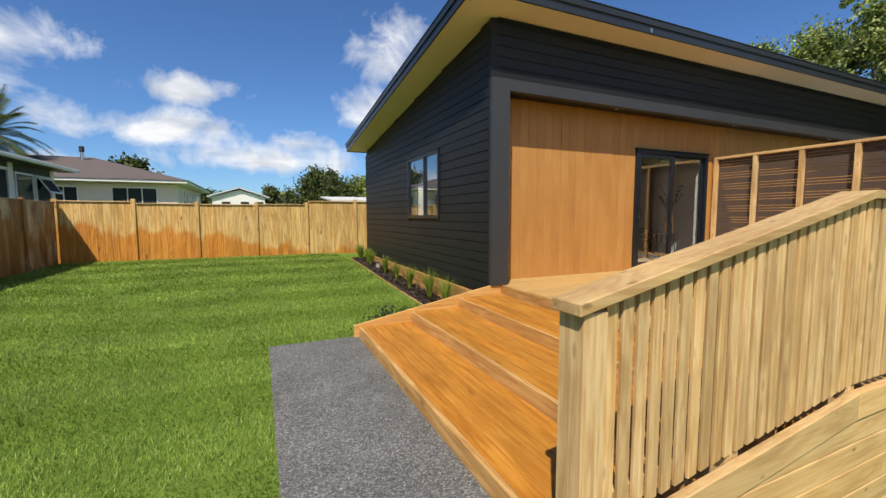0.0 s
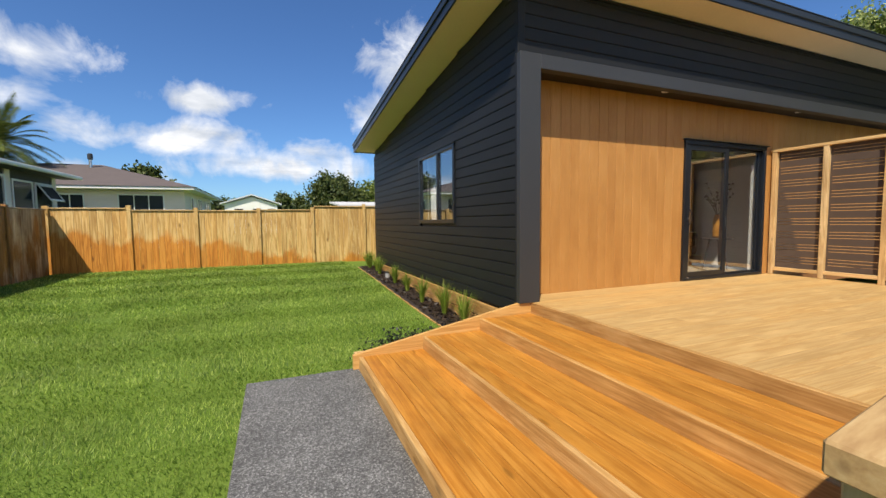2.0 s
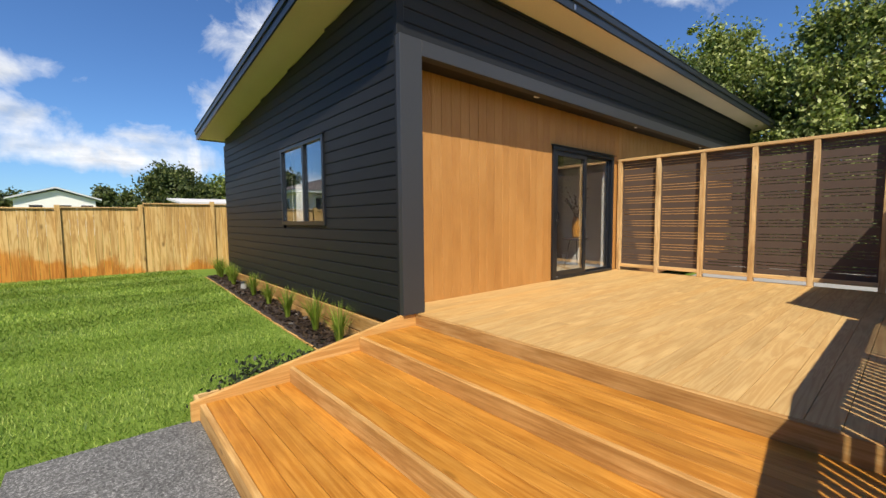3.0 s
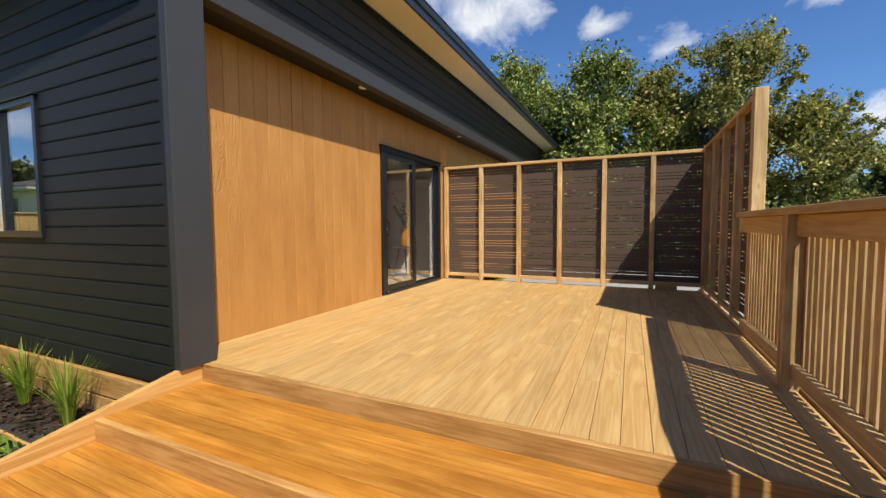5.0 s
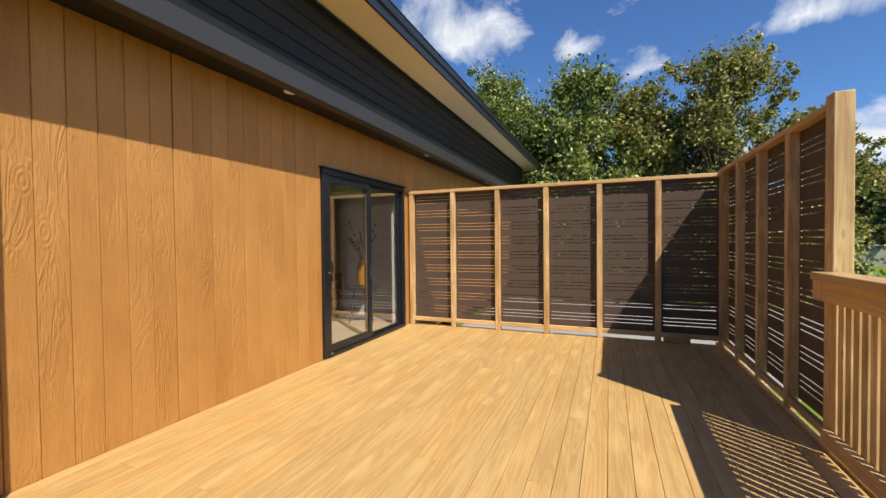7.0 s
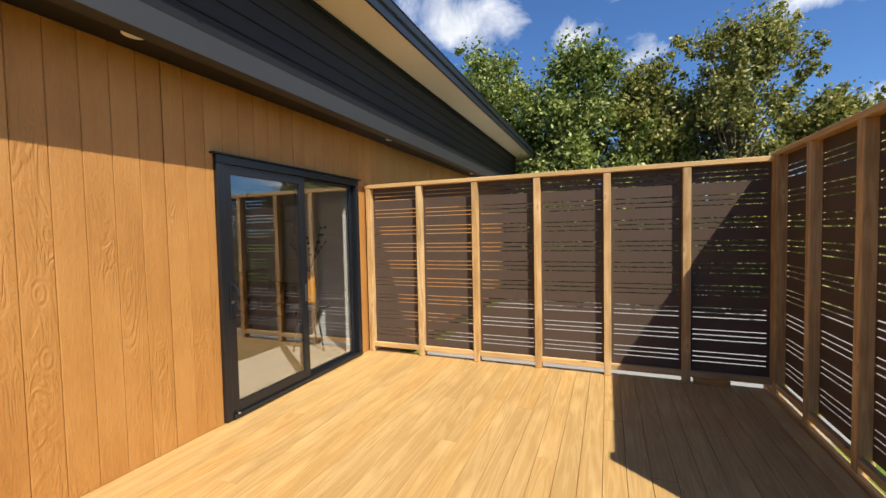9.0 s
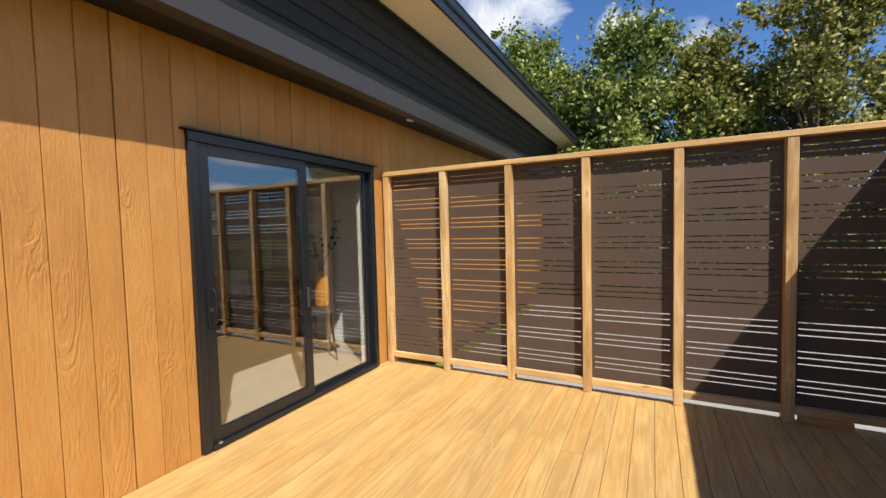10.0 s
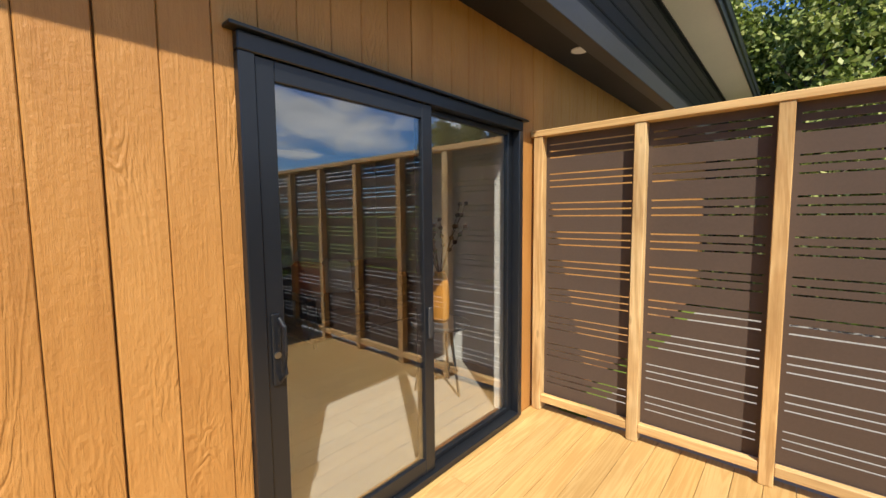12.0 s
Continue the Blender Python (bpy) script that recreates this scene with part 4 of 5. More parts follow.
tree(7.0, 32.0, 4.0, 2.1, 22, LEAF_A, "light green shrubby tree beyond the fence", 0.1, 8000, (0.09, 0.17), 4, 0.2)
tree(5.6, 40.0, 4.6, 2.6, 23, LEAF_D, "dark hedge tree in the distance", 0.0, 6000, (0.12, 0.22), 0, 0.2)
tree(1.2, 62.0, 5.2, 2.0, 24, LEAF_D, "small dark tree in the distance", 0.1, 5000, (0.16, 0.3), 0, 0.2)
tree(-10.6, 45.0, 6.4, 2.2, 25, LEAF_D, "dark spreading tree behind the beige house", 0.3, 7000, (0.14, 0.26), 0, 0.2)
tree(-20.3, 33.0, 9.6, 3.4, 26, LEAF_D, "tall open gum tree behind the neighbouring house", 0.3, 11000, (0.12, 0.22), 12, 0.2)
tree(-24.0, 36.0, 11.0, 4.5, 27, LEAF_D, "tall dark tree behind the neighbouring house", 0.25, 11000, (0.12, 0.22), 8, 0.2)
for i, (fx, fy, fh) in enumerate(((-16, 75, 5.5), (-8, 78, 5.0), (3, 76, 5.2), (9, 70, 5.5), (15, 66, 6.0), (38, -14, 6.0), (44, -19, 6.5), (36, -9.5, 3.6), (40, -24, 5.0))):
    tree(fx, fy, fh, 3.4, 50 + i, LEAF_D if i % 2 else LEAF_A, "distant green tree on the skyline", 0.0, 4500, (0.2, 0.36), 0, 0.1, group="distant trees")


# ---- palm ----
def palm(x, y, top):
    p = thing("palm_tree", x, y, 0.2, "tall date palm with arching green fronds", "palm")
    part("trunk", tube([(x, y, 0.1), (x + 0.05, y, top * 0.5), (x, y, top)], [0.36, 0.30, 0.34], 12), BARK, p)
    leaf = leaf_material("palm_leaf", (0.06, 0.085, 0.018), (0.13, 0.165, 0.036), (0.28, 0.29, 0.08), 0.3)
    rng = np.random.default_rng(77)
    for k in range(60):
        ang = k * 2.399
        up = 1.25 - 1.75 * (k / 60.0)
        length = rng.uniform(2.9, 3.6)
        d = np.array([math.cos(ang), math.sin(ang), 0])
        side = np.array([-d[1], d[0], 0])
        verts, faces = [], []
        spine = []
        for j in range(15):
            f = j / 14
            r = length * f
            spine.append(np.array([x, y, top + 0.1]) + d * r * math.cos(up) * (1 - 0.12 * f) + np.array([0, 0, r * math.sin(up) - 0.62 * f * f * length * max(0.25, math.cos(up))]))
        for j in range(1, 15):
            c = spine[j]
            tang = spine[j] - spine[j - 1]
            tang = tang / np.linalg.norm(tang)
            ll = 0.62 * math.sin(min(1, j / 14 * 0.9 + 0.12) * math.pi) ** 0.5
            for sgn in (-1, 1):
                for half in (0.0, 0.33, 0.66):
                    base_c = c - tang * length / 14 * half
                    tip = base_c + (side * sgn * 0.8 + tang * 0.75 + np.array([0, 0, -0.18])) * ll
                    q = len(verts)
                    verts += [base_c - tang * 0.032, base_c + tang * 0.032, tip]
                    faces.append((q, q + 1, q + 2))
            q = len(verts)
            a = spine[j - 1]
            verts += [a + side * 0.014, c + side * 0.010, a - side * 0.014]
            faces.append((q, q + 1, q + 2))
        fr = new("frond", quick_mesh("frond", np.array(verts), np.array(faces), leaf))
        under(fr, p)


palm(-12.4, 28.0, 5.4)

# ---- neighbouring houses ----
TILE_BROWN = painted("brown_roof_tile", (0.115, 0.090, 0.080), 0.8, 0.15, 6.0, 0.3)
TILE_GREY = painted("grey_roof_tile", (0.20, 0.19, 0.18), 0.8, 0.15, 6.0, 0.3)
# near black, paints the darkness of unlit interiors onto flat sheets
ROOM_SHADE = painted("room_shade_black", (0.02, 0.02, 0.022), 0.9, 0.1)
GREY_BOARD = painted("dark_grey_wall_paint", (0.046, 0.042, 0.039), 0.7, 0.08)
DULL_GLASS = painted("dull_dark_glass", (0.035, 0.04, 0.045), 0.12, 0.1, 10.0, 0.02, spec=0.35)
CURTAIN = painted("white_net_curtain", (0.75, 0.75, 0.75), 0.8, 0.08, 30.0, 0.3)


def add_window(house, axis, at, a0, a1, z0, z1, lights=2, depth=0.05, drape=False, tilt=0.0):
    """A framed window on a wall facing +x (axis 0) or -y (axis 1), with panes and an optional opened sash."""
    def slab(u0, u1, w0, w1, d0, d1):
        return box(at + d0, u0, w0, at + d1, u1, w1, 0.004) if axis == 0 else box(u0, at - d1, w0, u1, at - d0, w1, 0.004)

    fr = slab(a0, a1, z1 - 0.06, z1, 0.0, depth)
    for args in ((a0, a1, z0, z0 + 0.05), (a0, a0 + 0.05, z0 + 0.051, z1 - 0.061), (a1 - 0.05, a1, z0 + 0.051, z1 - 0.061)):
        extra = slab(*args, 0.0, depth)
        me = bpy.data.meshes.new("tmp")
        extra.to_mesh(me)
        extra.free()
        fr.from_mesh(me)
        bpy.data.meshes.remove(me)
    w = part("window", fr, WHITE, house, "white framed window")
    # thin sheet behind the panes, the room's darkness is its colour
    part("room", slab(a0 + 0.02, a1 - 0.02, z0 + 0.02, z1 - 0.02, 0.003, 0.008), ROOM_SHADE, w, "near-black sheet standing for the unlit room")
    step = (a1 - a0 - 0.1) / lights
    for k in range(lights):
        u0 = a0 + 0.05 + k * step
        if k:
            part("glazing_bar", slab(u0 - 0.02, u0 + 0.02, z0 + 0.051, z1 - 0.061, 0.01, depth), WHITE, w)
        if drape and k == 1:
            part("curtain", slab(u0 + 0.03, u0 + step - 0.03, z0 + 0.05, z1 - 0.08, 0.012, 0.018), CURTAIN, w, "white net curtain")
        part("pane", slab(u0 + 0.021, u0 + step - 0.021, z0 + 0.052, z1 - 0.062, 0.024, 0.03), DULL_GLASS, w)
    if tilt and axis == 0:
        sash = bmesh.new()
        add_box(sash, 0.0, a0 + 0.06, -0.62, 0.03, a1 - 0.06, -0.56)
        add_box(sash, 0.0, a0 + 0.06, -0.06, 0.03, a1 - 0.06, 0.0)
        add_box(sash, 0.0, a0 + 0.06, -0.559, 0.03, a0 + 0.11, -0.061)
        add_box(sash, 0.0, a1 - 0.11, -0.559, 0.03, a1 - 0.06, -0.061)
        bmesh.ops.transform(sash, matrix=Matrix.Translation((at + depth + 0.005, 0, z1 - 0.07)) @ Matrix.Rotation(-tilt, 4, "Y"), verts=sash.verts)
        s = part("open_sash", sash, WHITE, w, "white sash hinged open")
        pane = box(0.012, a0 + 0.112, -0.557, 0.017, a1 - 0.112, -0.063)
        bmesh.ops.transform(pane, matrix=Matrix.Translation((at + depth + 0.005, 0, z1 - 0.07)) @ Matrix.Rotation(-tilt, 4, "Y"), verts=pane.verts)
        pn = part("sash_pane", pane, painted("obscure_glass", (0.045, 0.042, 0.037), 0.7, 0.1, spec=0.05), w, "dull open pane")
    return w


def house_west():
    h = thing("neighbour_house", -9.6, 8.0, 0.2, "low grey house with white gutters and open awning windows", "house")
    part("wall", box(-12.0, -6.0, 0.1, -7.2, 20.1, 3.18), GREY_BOARD, h)
    part("end_wall_face", box(-7.199, 17.06, 0.1, -7.17, 17.34, 3.17), CREAM, h)
    part("end_wall_face", box(-7.199, 19.85, 0.1, -7.17, 20.12, 3.17), CREAM, h)
    part("end_wall_face", box(-7.199, 8.6, 0.1, -7.17, 10.85, 3.17), CREAM, h)
    part("roof", prism([(-6.66, 3.30), (-9.6, 4.05), (-12.5, 3.30), (-12.5, 3.22), (-6.66, 3.22)], 1, -6.4, 20.7), TILE_GREY, h, "low grey tiled roof")
    part("eave_lining", box(-7.2, -6.3, 3.181, -6.70, 20.6, 3.20), GREY_BOARD, h)
    part("gutter", box(-6.70, -6.4, 3.185, -6.58, 20.7, 3.30, 0.02), WHITE, h, "white metal gutter")
    part("downpipe", tube([(-6.64, 11.7, 3.19), (-6.9, 11.68, 3.08), (-7.12, 11.66, 3.0), (-7.14, 11.66, 0.2)], [0.04] * 4, 8), WHITE, h, "white downpipe")
    for y0, y1, n, tl in ((10.9, 11.6, 2, 0), (11.95, 13.0, 2, 0.5), (13.2, 13.85, 1, 0.4), (13.98, 15.2, 2, 0.5), (17.4, 18.55, 1, 0), (18.7, 19.8, 1, 0.55), (7.5, 9.8, 3, 0), (4.0, 6.4, 3, 0)):
        add_window(h, 0, -7.2, y0, y1, 1.55, 2.92, n, tilt=tl)
    dr = bm_new()
    add_box(dr, -7.199, 15.5, 0.6, -7.14, 15.58, 3.0)
    add_box(dr, -7.199, 16.96, 0.6, -7.14, 17.04, 3.0)
    add_box(dr, -7.199, 15.581, 2.92, -7.14, 16.959, 3.0)
    part("door_frame", dr, WHITE, h, "white frame of a dark doorway")
    # flat sheet in the frame, interior darkness painted as near black
    part("doorway", box(-7.198, 15.581, 0.6, -7.185, 16.959, 2.919), ROOM_SHADE, h, "near-black sheet standing for the unlit doorway")
    return h


house_west()


def satellite_dish():
    d = thing("satellite_dish", -6.75, 10.6, 3.3, "pale grey satellite dish on the neighbour's gutter", "satellite dish")
    m = look((-6.72, 10.62, 3.68), (-4.0, 8.2, 4.6))
    bowl = bmesh.new()
    rings = []
    for r, dep in ((0.02, 0.0), (0.14, -0.012), (0.26, -0.042), (0.36, -0.085)):
        rings.append([bowl.verts.new(m @ Vector((r * math.cos(k * math.tau / 28), r * 1.08 * math.sin(k * math.tau / 28), dep - 0.02))) for k in range(28)])
    for a, b in zip(rings, rings[1:]):
        for k in range(28):
            bowl.faces.new((a[k], a[(k + 1) % 28], b[(k + 1) % 28], b[k]))
    bowl.faces.new(rings[0])
    dish = part("dish", bowl, painted("pale_dish_paint", (0.62, 0.62, 0.60), 0.45, 0.05), d, smooth=True)
    mod = dish.modifiers.new("thickness", "SOLIDIFY")
    mod.thickness = 0.012
    part("mast", tube([(-6.75, 10.6, 3.25), (-6.75, 10.62, 3.5), (-6.80, 10.66, 3.68)], [0.022] * 3, 8), STEEL, d)
    part("feed_arm", tube([m @ Vector((0, -0.36, -0.1)), m @ Vector((0, -0.30, -0.40)), m @ Vector((0, -0.12, -0.48))], [0.012, 0.012, 0.03], 8), CHARCOAL, d)


satellite_dish()


def aerial():
    a = thing("tv_aerial", -8.2, 15.4, 3.7, "flat bright metal television aerial above the neighbour's roof", "aerial")
    part("mast", tube([(-8.2, 15.4, 3.6), (-8.2, 15.4, 4.15)], [0.018, 0.018], 6), STEEL, a)
    part("boom", tube([(-8.1, 14.5, 4.12), (-8.0, 17.0, 4.02)], [0.014, 0.014], 6), STEEL, a)
    for k in range(12):
        y = 14.6 + k * 0.2
        part("element", tube([(-8.32, y, 4.11 - 0.008 * k), (-7.82, y + 0.12, 4.11 - 0.008 * k)], [0.011, 0.011], 5), STEEL, a)


aerial()


def hip_roof(x0, x1, y0, y1, z0, z1, rx0, rx1, ry):
    bm = bmesh.new()
    b = [bm.verts.new(c) for c in ((x0, y0, z0), (x1, y0, z0), (x1, y1, z0), (x0, y1, z0))]
    r = [bm.verts.new((rx0, ry, z1)), bm.verts.new((rx1, ry, z1))]
    bm.faces.new((b[0], b[1], r[1], r[0]))
    bm.faces.new((b[1], b[2], r[1]))
    bm.faces.new((b[2], b[3], r[0], r[1]))
    bm.faces.new((b[3], b[0], r[0]))
    bm.faces.new(b[::-1])
    return bm


def house_north():
    h = thing("neighbour_house", -9.5, 28.5, 0.2, "cream weatherboard house with brown hip roof and flue", "house")
    part("wall", box(-16.0, 24.5, 0.1, -3.95, 33.5, 3.1), CREAM, h)
    for k in range(11):
        z = 1.3 + k * 0.16
        part("weatherboard", box(-16.0, 24.478, z, -3.94, 24.498, z + 0.15, 0.003), CREAM, h)
    part("roof", hip_roof(-16.7, -3.35, 23.85, 34.1, 3.26, 4.75, -12.4, -8.5, 29.0), TILE_BROWN, h, "brown tiled hip roof")
    part("fascia", box(-16.6, 23.9, 3.12, -3.42, 34.0, 3.255, 0.01), WHITE, h, "white gutter and fascia")
    part("flue", tube([(-8.75, 28.2, 4.5), (-8.75, 28.2, 4.92)], [0.075, 0.075], 10), STEEL, h, "metal flue pipe")
    part("flue_cowl", lathe([(0.10, 0.0), (0.12, 0.02), (0.12, 0.28), (0.06, 0.32)], -8.75, 28.2, 4.92, 12), CHARCOAL, h)
    add_window(h, 1, 24.478, -6.62, -4.78, 1.75, 2.92, 3, drape=True)
    add_window(h, 1, 24.478, -8.9, -7.85, 1.75, 2.92, 2)
    add_window(h, 0, -3.94, 26.0, 26.6, 2.0, 2.9, 1)
    add_window(h, 0, -3.94, 28.0, 29.3, 1.4, 2.9, 2)
    add_window(h, 0, -3.94, 31.0, 32.4, 1.4, 2.9, 2)


house_north()


def gable_house():
    h = thing("distant_house", -2.4, 58.0, 0.2, "distant white gabled house with pale roof edge", "house")
    part("wall", prism([(-5.2, 0.1), (0.5, 0.1), (0.5, 3.75), (-2.3, 4.62), (-5.2, 3.75)], 1, 55.0, 66.0), WHITE, h)
    part("roof", prism([(-5.7, 3.70), (-2.3, 4.78), (1.0, 3.66), (1.0, 3.80), (-2.3, 4.93), (-5.7, 3.84)], 1, 54.6, 66.3), painted("pale_roof_edge", (0.55, 0.56, 0.58), 0.6, 0.05), h)
    for x in (-4.2, -2.2, -0.6):
        # plain boxes with the interior darkness painted in, no glass or room
        part("window", box(x, 54.95, 2.3, x + 0.9, 54.99, 3.2, 0.01), ROOM_SHADE, h)
    side = thing("distant_house", 4.0, 62.0, 0.2, "low distant house with grey roof", "house")
    part("wall", box(1.6, 62.0, 0.1, 6.4, 68.0, 3.3), CREAM, side)
    part("roof", prism([(61.4, 3.3), (65.0, 4.3), (68.6, 3.3)], 0, 1.2, 6.8), TILE_GREY, side)


gable_house()
shed = thing("garden_shed", 5.2, 17.5, 0.2, "low pale shed roof just beyond the fence", "shed")
part("wall", box(2.6, 16.4, 0.1, 9.0, 19.0, 2.0), CREAM, shed)
part("roof", prism([(16.2, 2.07), (19.2, 2.32), (19.2, 2.38), (16.2, 2.13)], 0, 2.3, 9.2), painted("pale_shed_roof", (0.62, 0.60, 0.57), 0.6, 0.05), shed)
back_wall = thing("boundary_wall", 35.0, -13.5, 0.0, "grey concrete block boundary wall in the distance", "wall")
part("wall", box(34.9, -17.5, 0.0, 35.1, -11.4, 1.25), CONCRETE, back_wall)
part("pillar", box(34.8, -11.39, 0.0, 35.2, -11.0, 1.35, 0.01), CONCRETE, back_wall)
part("coping", box(34.82, -17.5, 1.251, 35.18, -11.4, 1.33, 0.01), WHITE, back_wall)


# ---- lounge furniture ----
def sofa():
    fab = painted("charcoal_sofa_fabric", (0.028, 0.028, 0.032), 0.9, 0.2, 120.0, 0.3)
    s = thing("sofa", 8.4, 8.15, 0.565, "dark charcoal fabric sofa with loose cushions", "sofa")
    part("base", box(7.4, 7.7, 0.65, 9.4, 8.6, 0.86, 0.03), fab, s)
    part("backrest", box(7.42, 8.42, 0.861, 9.38, 8.66, 1.40, 0.06), fab, s)
    for x0 in (7.33, 9.28):
        part("armrest", box(x0, 7.72, 0.70, x0 + 0.18, 8.60, 1.16, 0.04), fab, s)
    for x0 in (7.53, 8.41):
        part("seat_cushion", box(x0, 7.72, 0.862, x0 + 0.86, 8.41, 1.02, 0.04), fab, s)
    for x, y in ((7.5, 7.8), (9.3, 7.8), (7.5, 8.5), (9.3, 8.5)):
        part("leg", tube([(x, y, 0.566), (x, y, 0.655)], [0.02, 0.028], 8), CHARCOAL, s)
    for x, c, nm in ((7.75, (0.45, 0.10, 0.03), "orange scatter cushion"), (8.15, (0.55, 0.57, 0.55), "pale grey scatter cushion")):
        bm = box(-0.22, -0.07, -0.22, 0.22, 0.07, 0.22, 0.06)
        bmesh.ops.transform(bm, matrix=pose(x, 8.30, 1.26, -14, 8, 0), verts=bm.verts)
        solo("cushion", bm, painted(nm.replace(" ", "_"), c, 0.9, 0.1, 90.0, 0.3), nm + " leaning on the sofa", "cushion", "cushions on the sofa", smooth=True)


TABLE_X, TABLE_Y = 7.62, 6.06


def side_table():
    t = thing("side_table", TABLE_X, TABLE_Y, 0.565, "small black side table beside the glass door", "table")
    part("tabletop", lathe([(0.24, 0.0), (0.25, 0.008), (0.25, 0.022), (0.24, 0.03)], TABLE_X, TABLE_Y, 1.11, 28), CHARCOAL, t)
    for k in range(3):
        a = k * math.tau / 3 + 0.4
        part("leg", tube([(TABLE_X + 0.22 * math.cos(a), TABLE_Y + 0.22 * math.sin(a), 0.566), (TABLE_X + 0.12 * math.cos(a), TABLE_Y + 0.12 * math.sin(a), 1.109)], [0.011, 0.013], 8), CHARCOAL, t)
    v = thing("vase", TABLE_X, TABLE_Y, 1.142, "tall ribbed orange vase holding dry twigs", "vase")
    part("body", lathe([(0.055, 0.0), (0.075, 0.03), (0.08, 0.18), (0.072, 0.34), (0.05, 0.39), (0.045, 0.42), (0.04, 0.41)], TABLE_X, TABLE_Y, 1.142, 18), painted("orange_glaze", (0.50, 0.21, 0.02), 0.45, 0.1), v)
    tw = bmesh.new()
    rng = random.Random(4)
    for k in range(9):
        a, l = rng.uniform(0, math.tau), rng.uniform(0.3, 0.62)
        p = [(TABLE_X, TABLE_Y, 1.52), (TABLE_X + 0.10 * math.cos(a), TABLE_Y + 0.10 * math.sin(a), 1.56 + l * 0.5), (TABLE_X + 0.22 * math.cos(a + 0.3), TABLE_Y + 0.22 * math.sin(a + 0.3), 1.56 + l)]
        add_tube(tw, p, [0.005, 0.004, 0.002], 5)
        for j in range(4):
            q = Vector(p[1]).lerp(Vector(p[2]), j / 3)
            add_box(tw, q.x - 0.018, q.y - 0.012, q.z - 0.016, q.x + 0.018, q.y + 0.012, q.z + 0.016, 0.006)
    part("twigs", tw, painted("dry_twig", (0.05, 0.035, 0.028), 0.8, 0.2), v, "dark dry twigs")


sofa()
side_table()


def drape(name, x0, y0, x1, y1, z0, z1, folds, label):
    """A pleated curtain hanging between two points."""
    n = folds * 8
    verts, faces = [], []
    d = Vector((x1 - x0, y1 - y0, 0)).normalized()
    s = Vector((-d.y, d.x, 0))
    for i in range(n + 1):
        f = i / n
        p = Vector((x0, y0, 0)).lerp(Vector((x1, y1, 0)), f) + s * 0.025 * math.sin(f * folds * math.tau)
        verts += [(p.x, p.y, z0), (p.x, p.y, z1)]
    faces = [(2 * i, 2 * i + 2, 2 * i + 3, 2 * i + 1) for i in range(n)]
    ob = tagged(new(name, quick_mesh(name, np.array(verts), np.array(faces), CURTAIN)), label, "curtain")
    mod = ob.modifiers.new("thickness", "SOLIDIFY")
    mod.thickness = 0.004


drape("curtain", WX + 0.24, WIN_Y1 - 0.30, WX + 0.24, WIN_Y1 + 0.05, 0.60, 2.80, 4, "white curtain drawn aside at the window")
reveal = bm_new()
add_box(reveal, DOOR_X1 - 0.05, RY + 0.092, 0.566, DOOR_X1 - 0.004, RY + 0.175, DOOR_Z1 - 0.01, 0.003)
solo("door_reveal", reveal, WHITE, "white painted timber door reveal", "trim", kind="structure")


# ---- balustrade ----
RAIL_Y = 1.25
BEND = 2.62


def cap_z(x):
    return 1.645 if x >= BEND else 1.645 - (BEND - x) * 0.213


def low_z(x):
    return 0.60 if x >= 2.62 else 0.60 - (2.62 - x) * 0.125


def slope_board(x0, x1, za, zb, drop, y0, y1, bevel=0.004):
    return prism([(x0, za), (x1, zb), (x1, zb - drop), (x0, za - drop)], 1, y0, y1, bevel)


def balustrade():
    b = thing("balustrade", 2.9, RAIL_Y, 0.0, "pale pine balustrade with upright slats and sloping handrail", "balustrade")
    part("handrail", slope_board(0.685, BEND, cap_z(0.685), cap_z(BEND), 0.045, 1.165, 1.312), PINE_X, b, "flat pine handrail sloping with the steps")
    part("handrail", slope_board(BEND + 0.001, 5.19, 1.645, 1.645, 0.045, 1.165, 1.312), PINE_X, b, "level flat pine handrail")
    part("post", box(0.715, 1.179, 0.02, 0.822, 1.305, cap_z(0.715) - 0.046, 0.004), PINE_Z, b, "square pine end post, slightly green")
    for x in (1.62, BEND + 0.02, 3.95):
        part("post", box(x - 0.045, 1.215, 0.15, x + 0.045, 1.305, cap_z(x - 0.05) - 0.046, 0.004), PINE_Z, b)
    spans = ((0.824, 1.573), (1.667, BEND - 0.027), (BEND + 0.067, 3.903), (3.997, 5.185))
    for x0, x1 in spans:
        part("top_rail", slope_board(x0, x1, cap_z(x0) - 0.047, cap_z(x1) - 0.047, 0.125, 1.216, 1.260), PINE_X, b)
        part("bottom_rail", slope_board(x0, x1, low_z(x0) + 0.115, low_z(x1) + 0.115, 0.09, 1.216, 1.260), PINE_X, b)
    part("top_rail", box(5.186, 1.207, 1.47, 5.292, 1.262, 1.60, 0.003), PINE_X, b, "rail end lapping the tall post")
    x = 0.834
    while x < 5.15:
        part("slat", slope_board(x, x + 0.053, cap_z(x) - 0.048, cap_z(x + 0.053) - 0.048, cap_z(x) - 0.048 - low_z(x) - 0.012, 1.197, 1.213, 0.002), PINE_Z, b)
        x += 0.0781
    return b


balustrade()


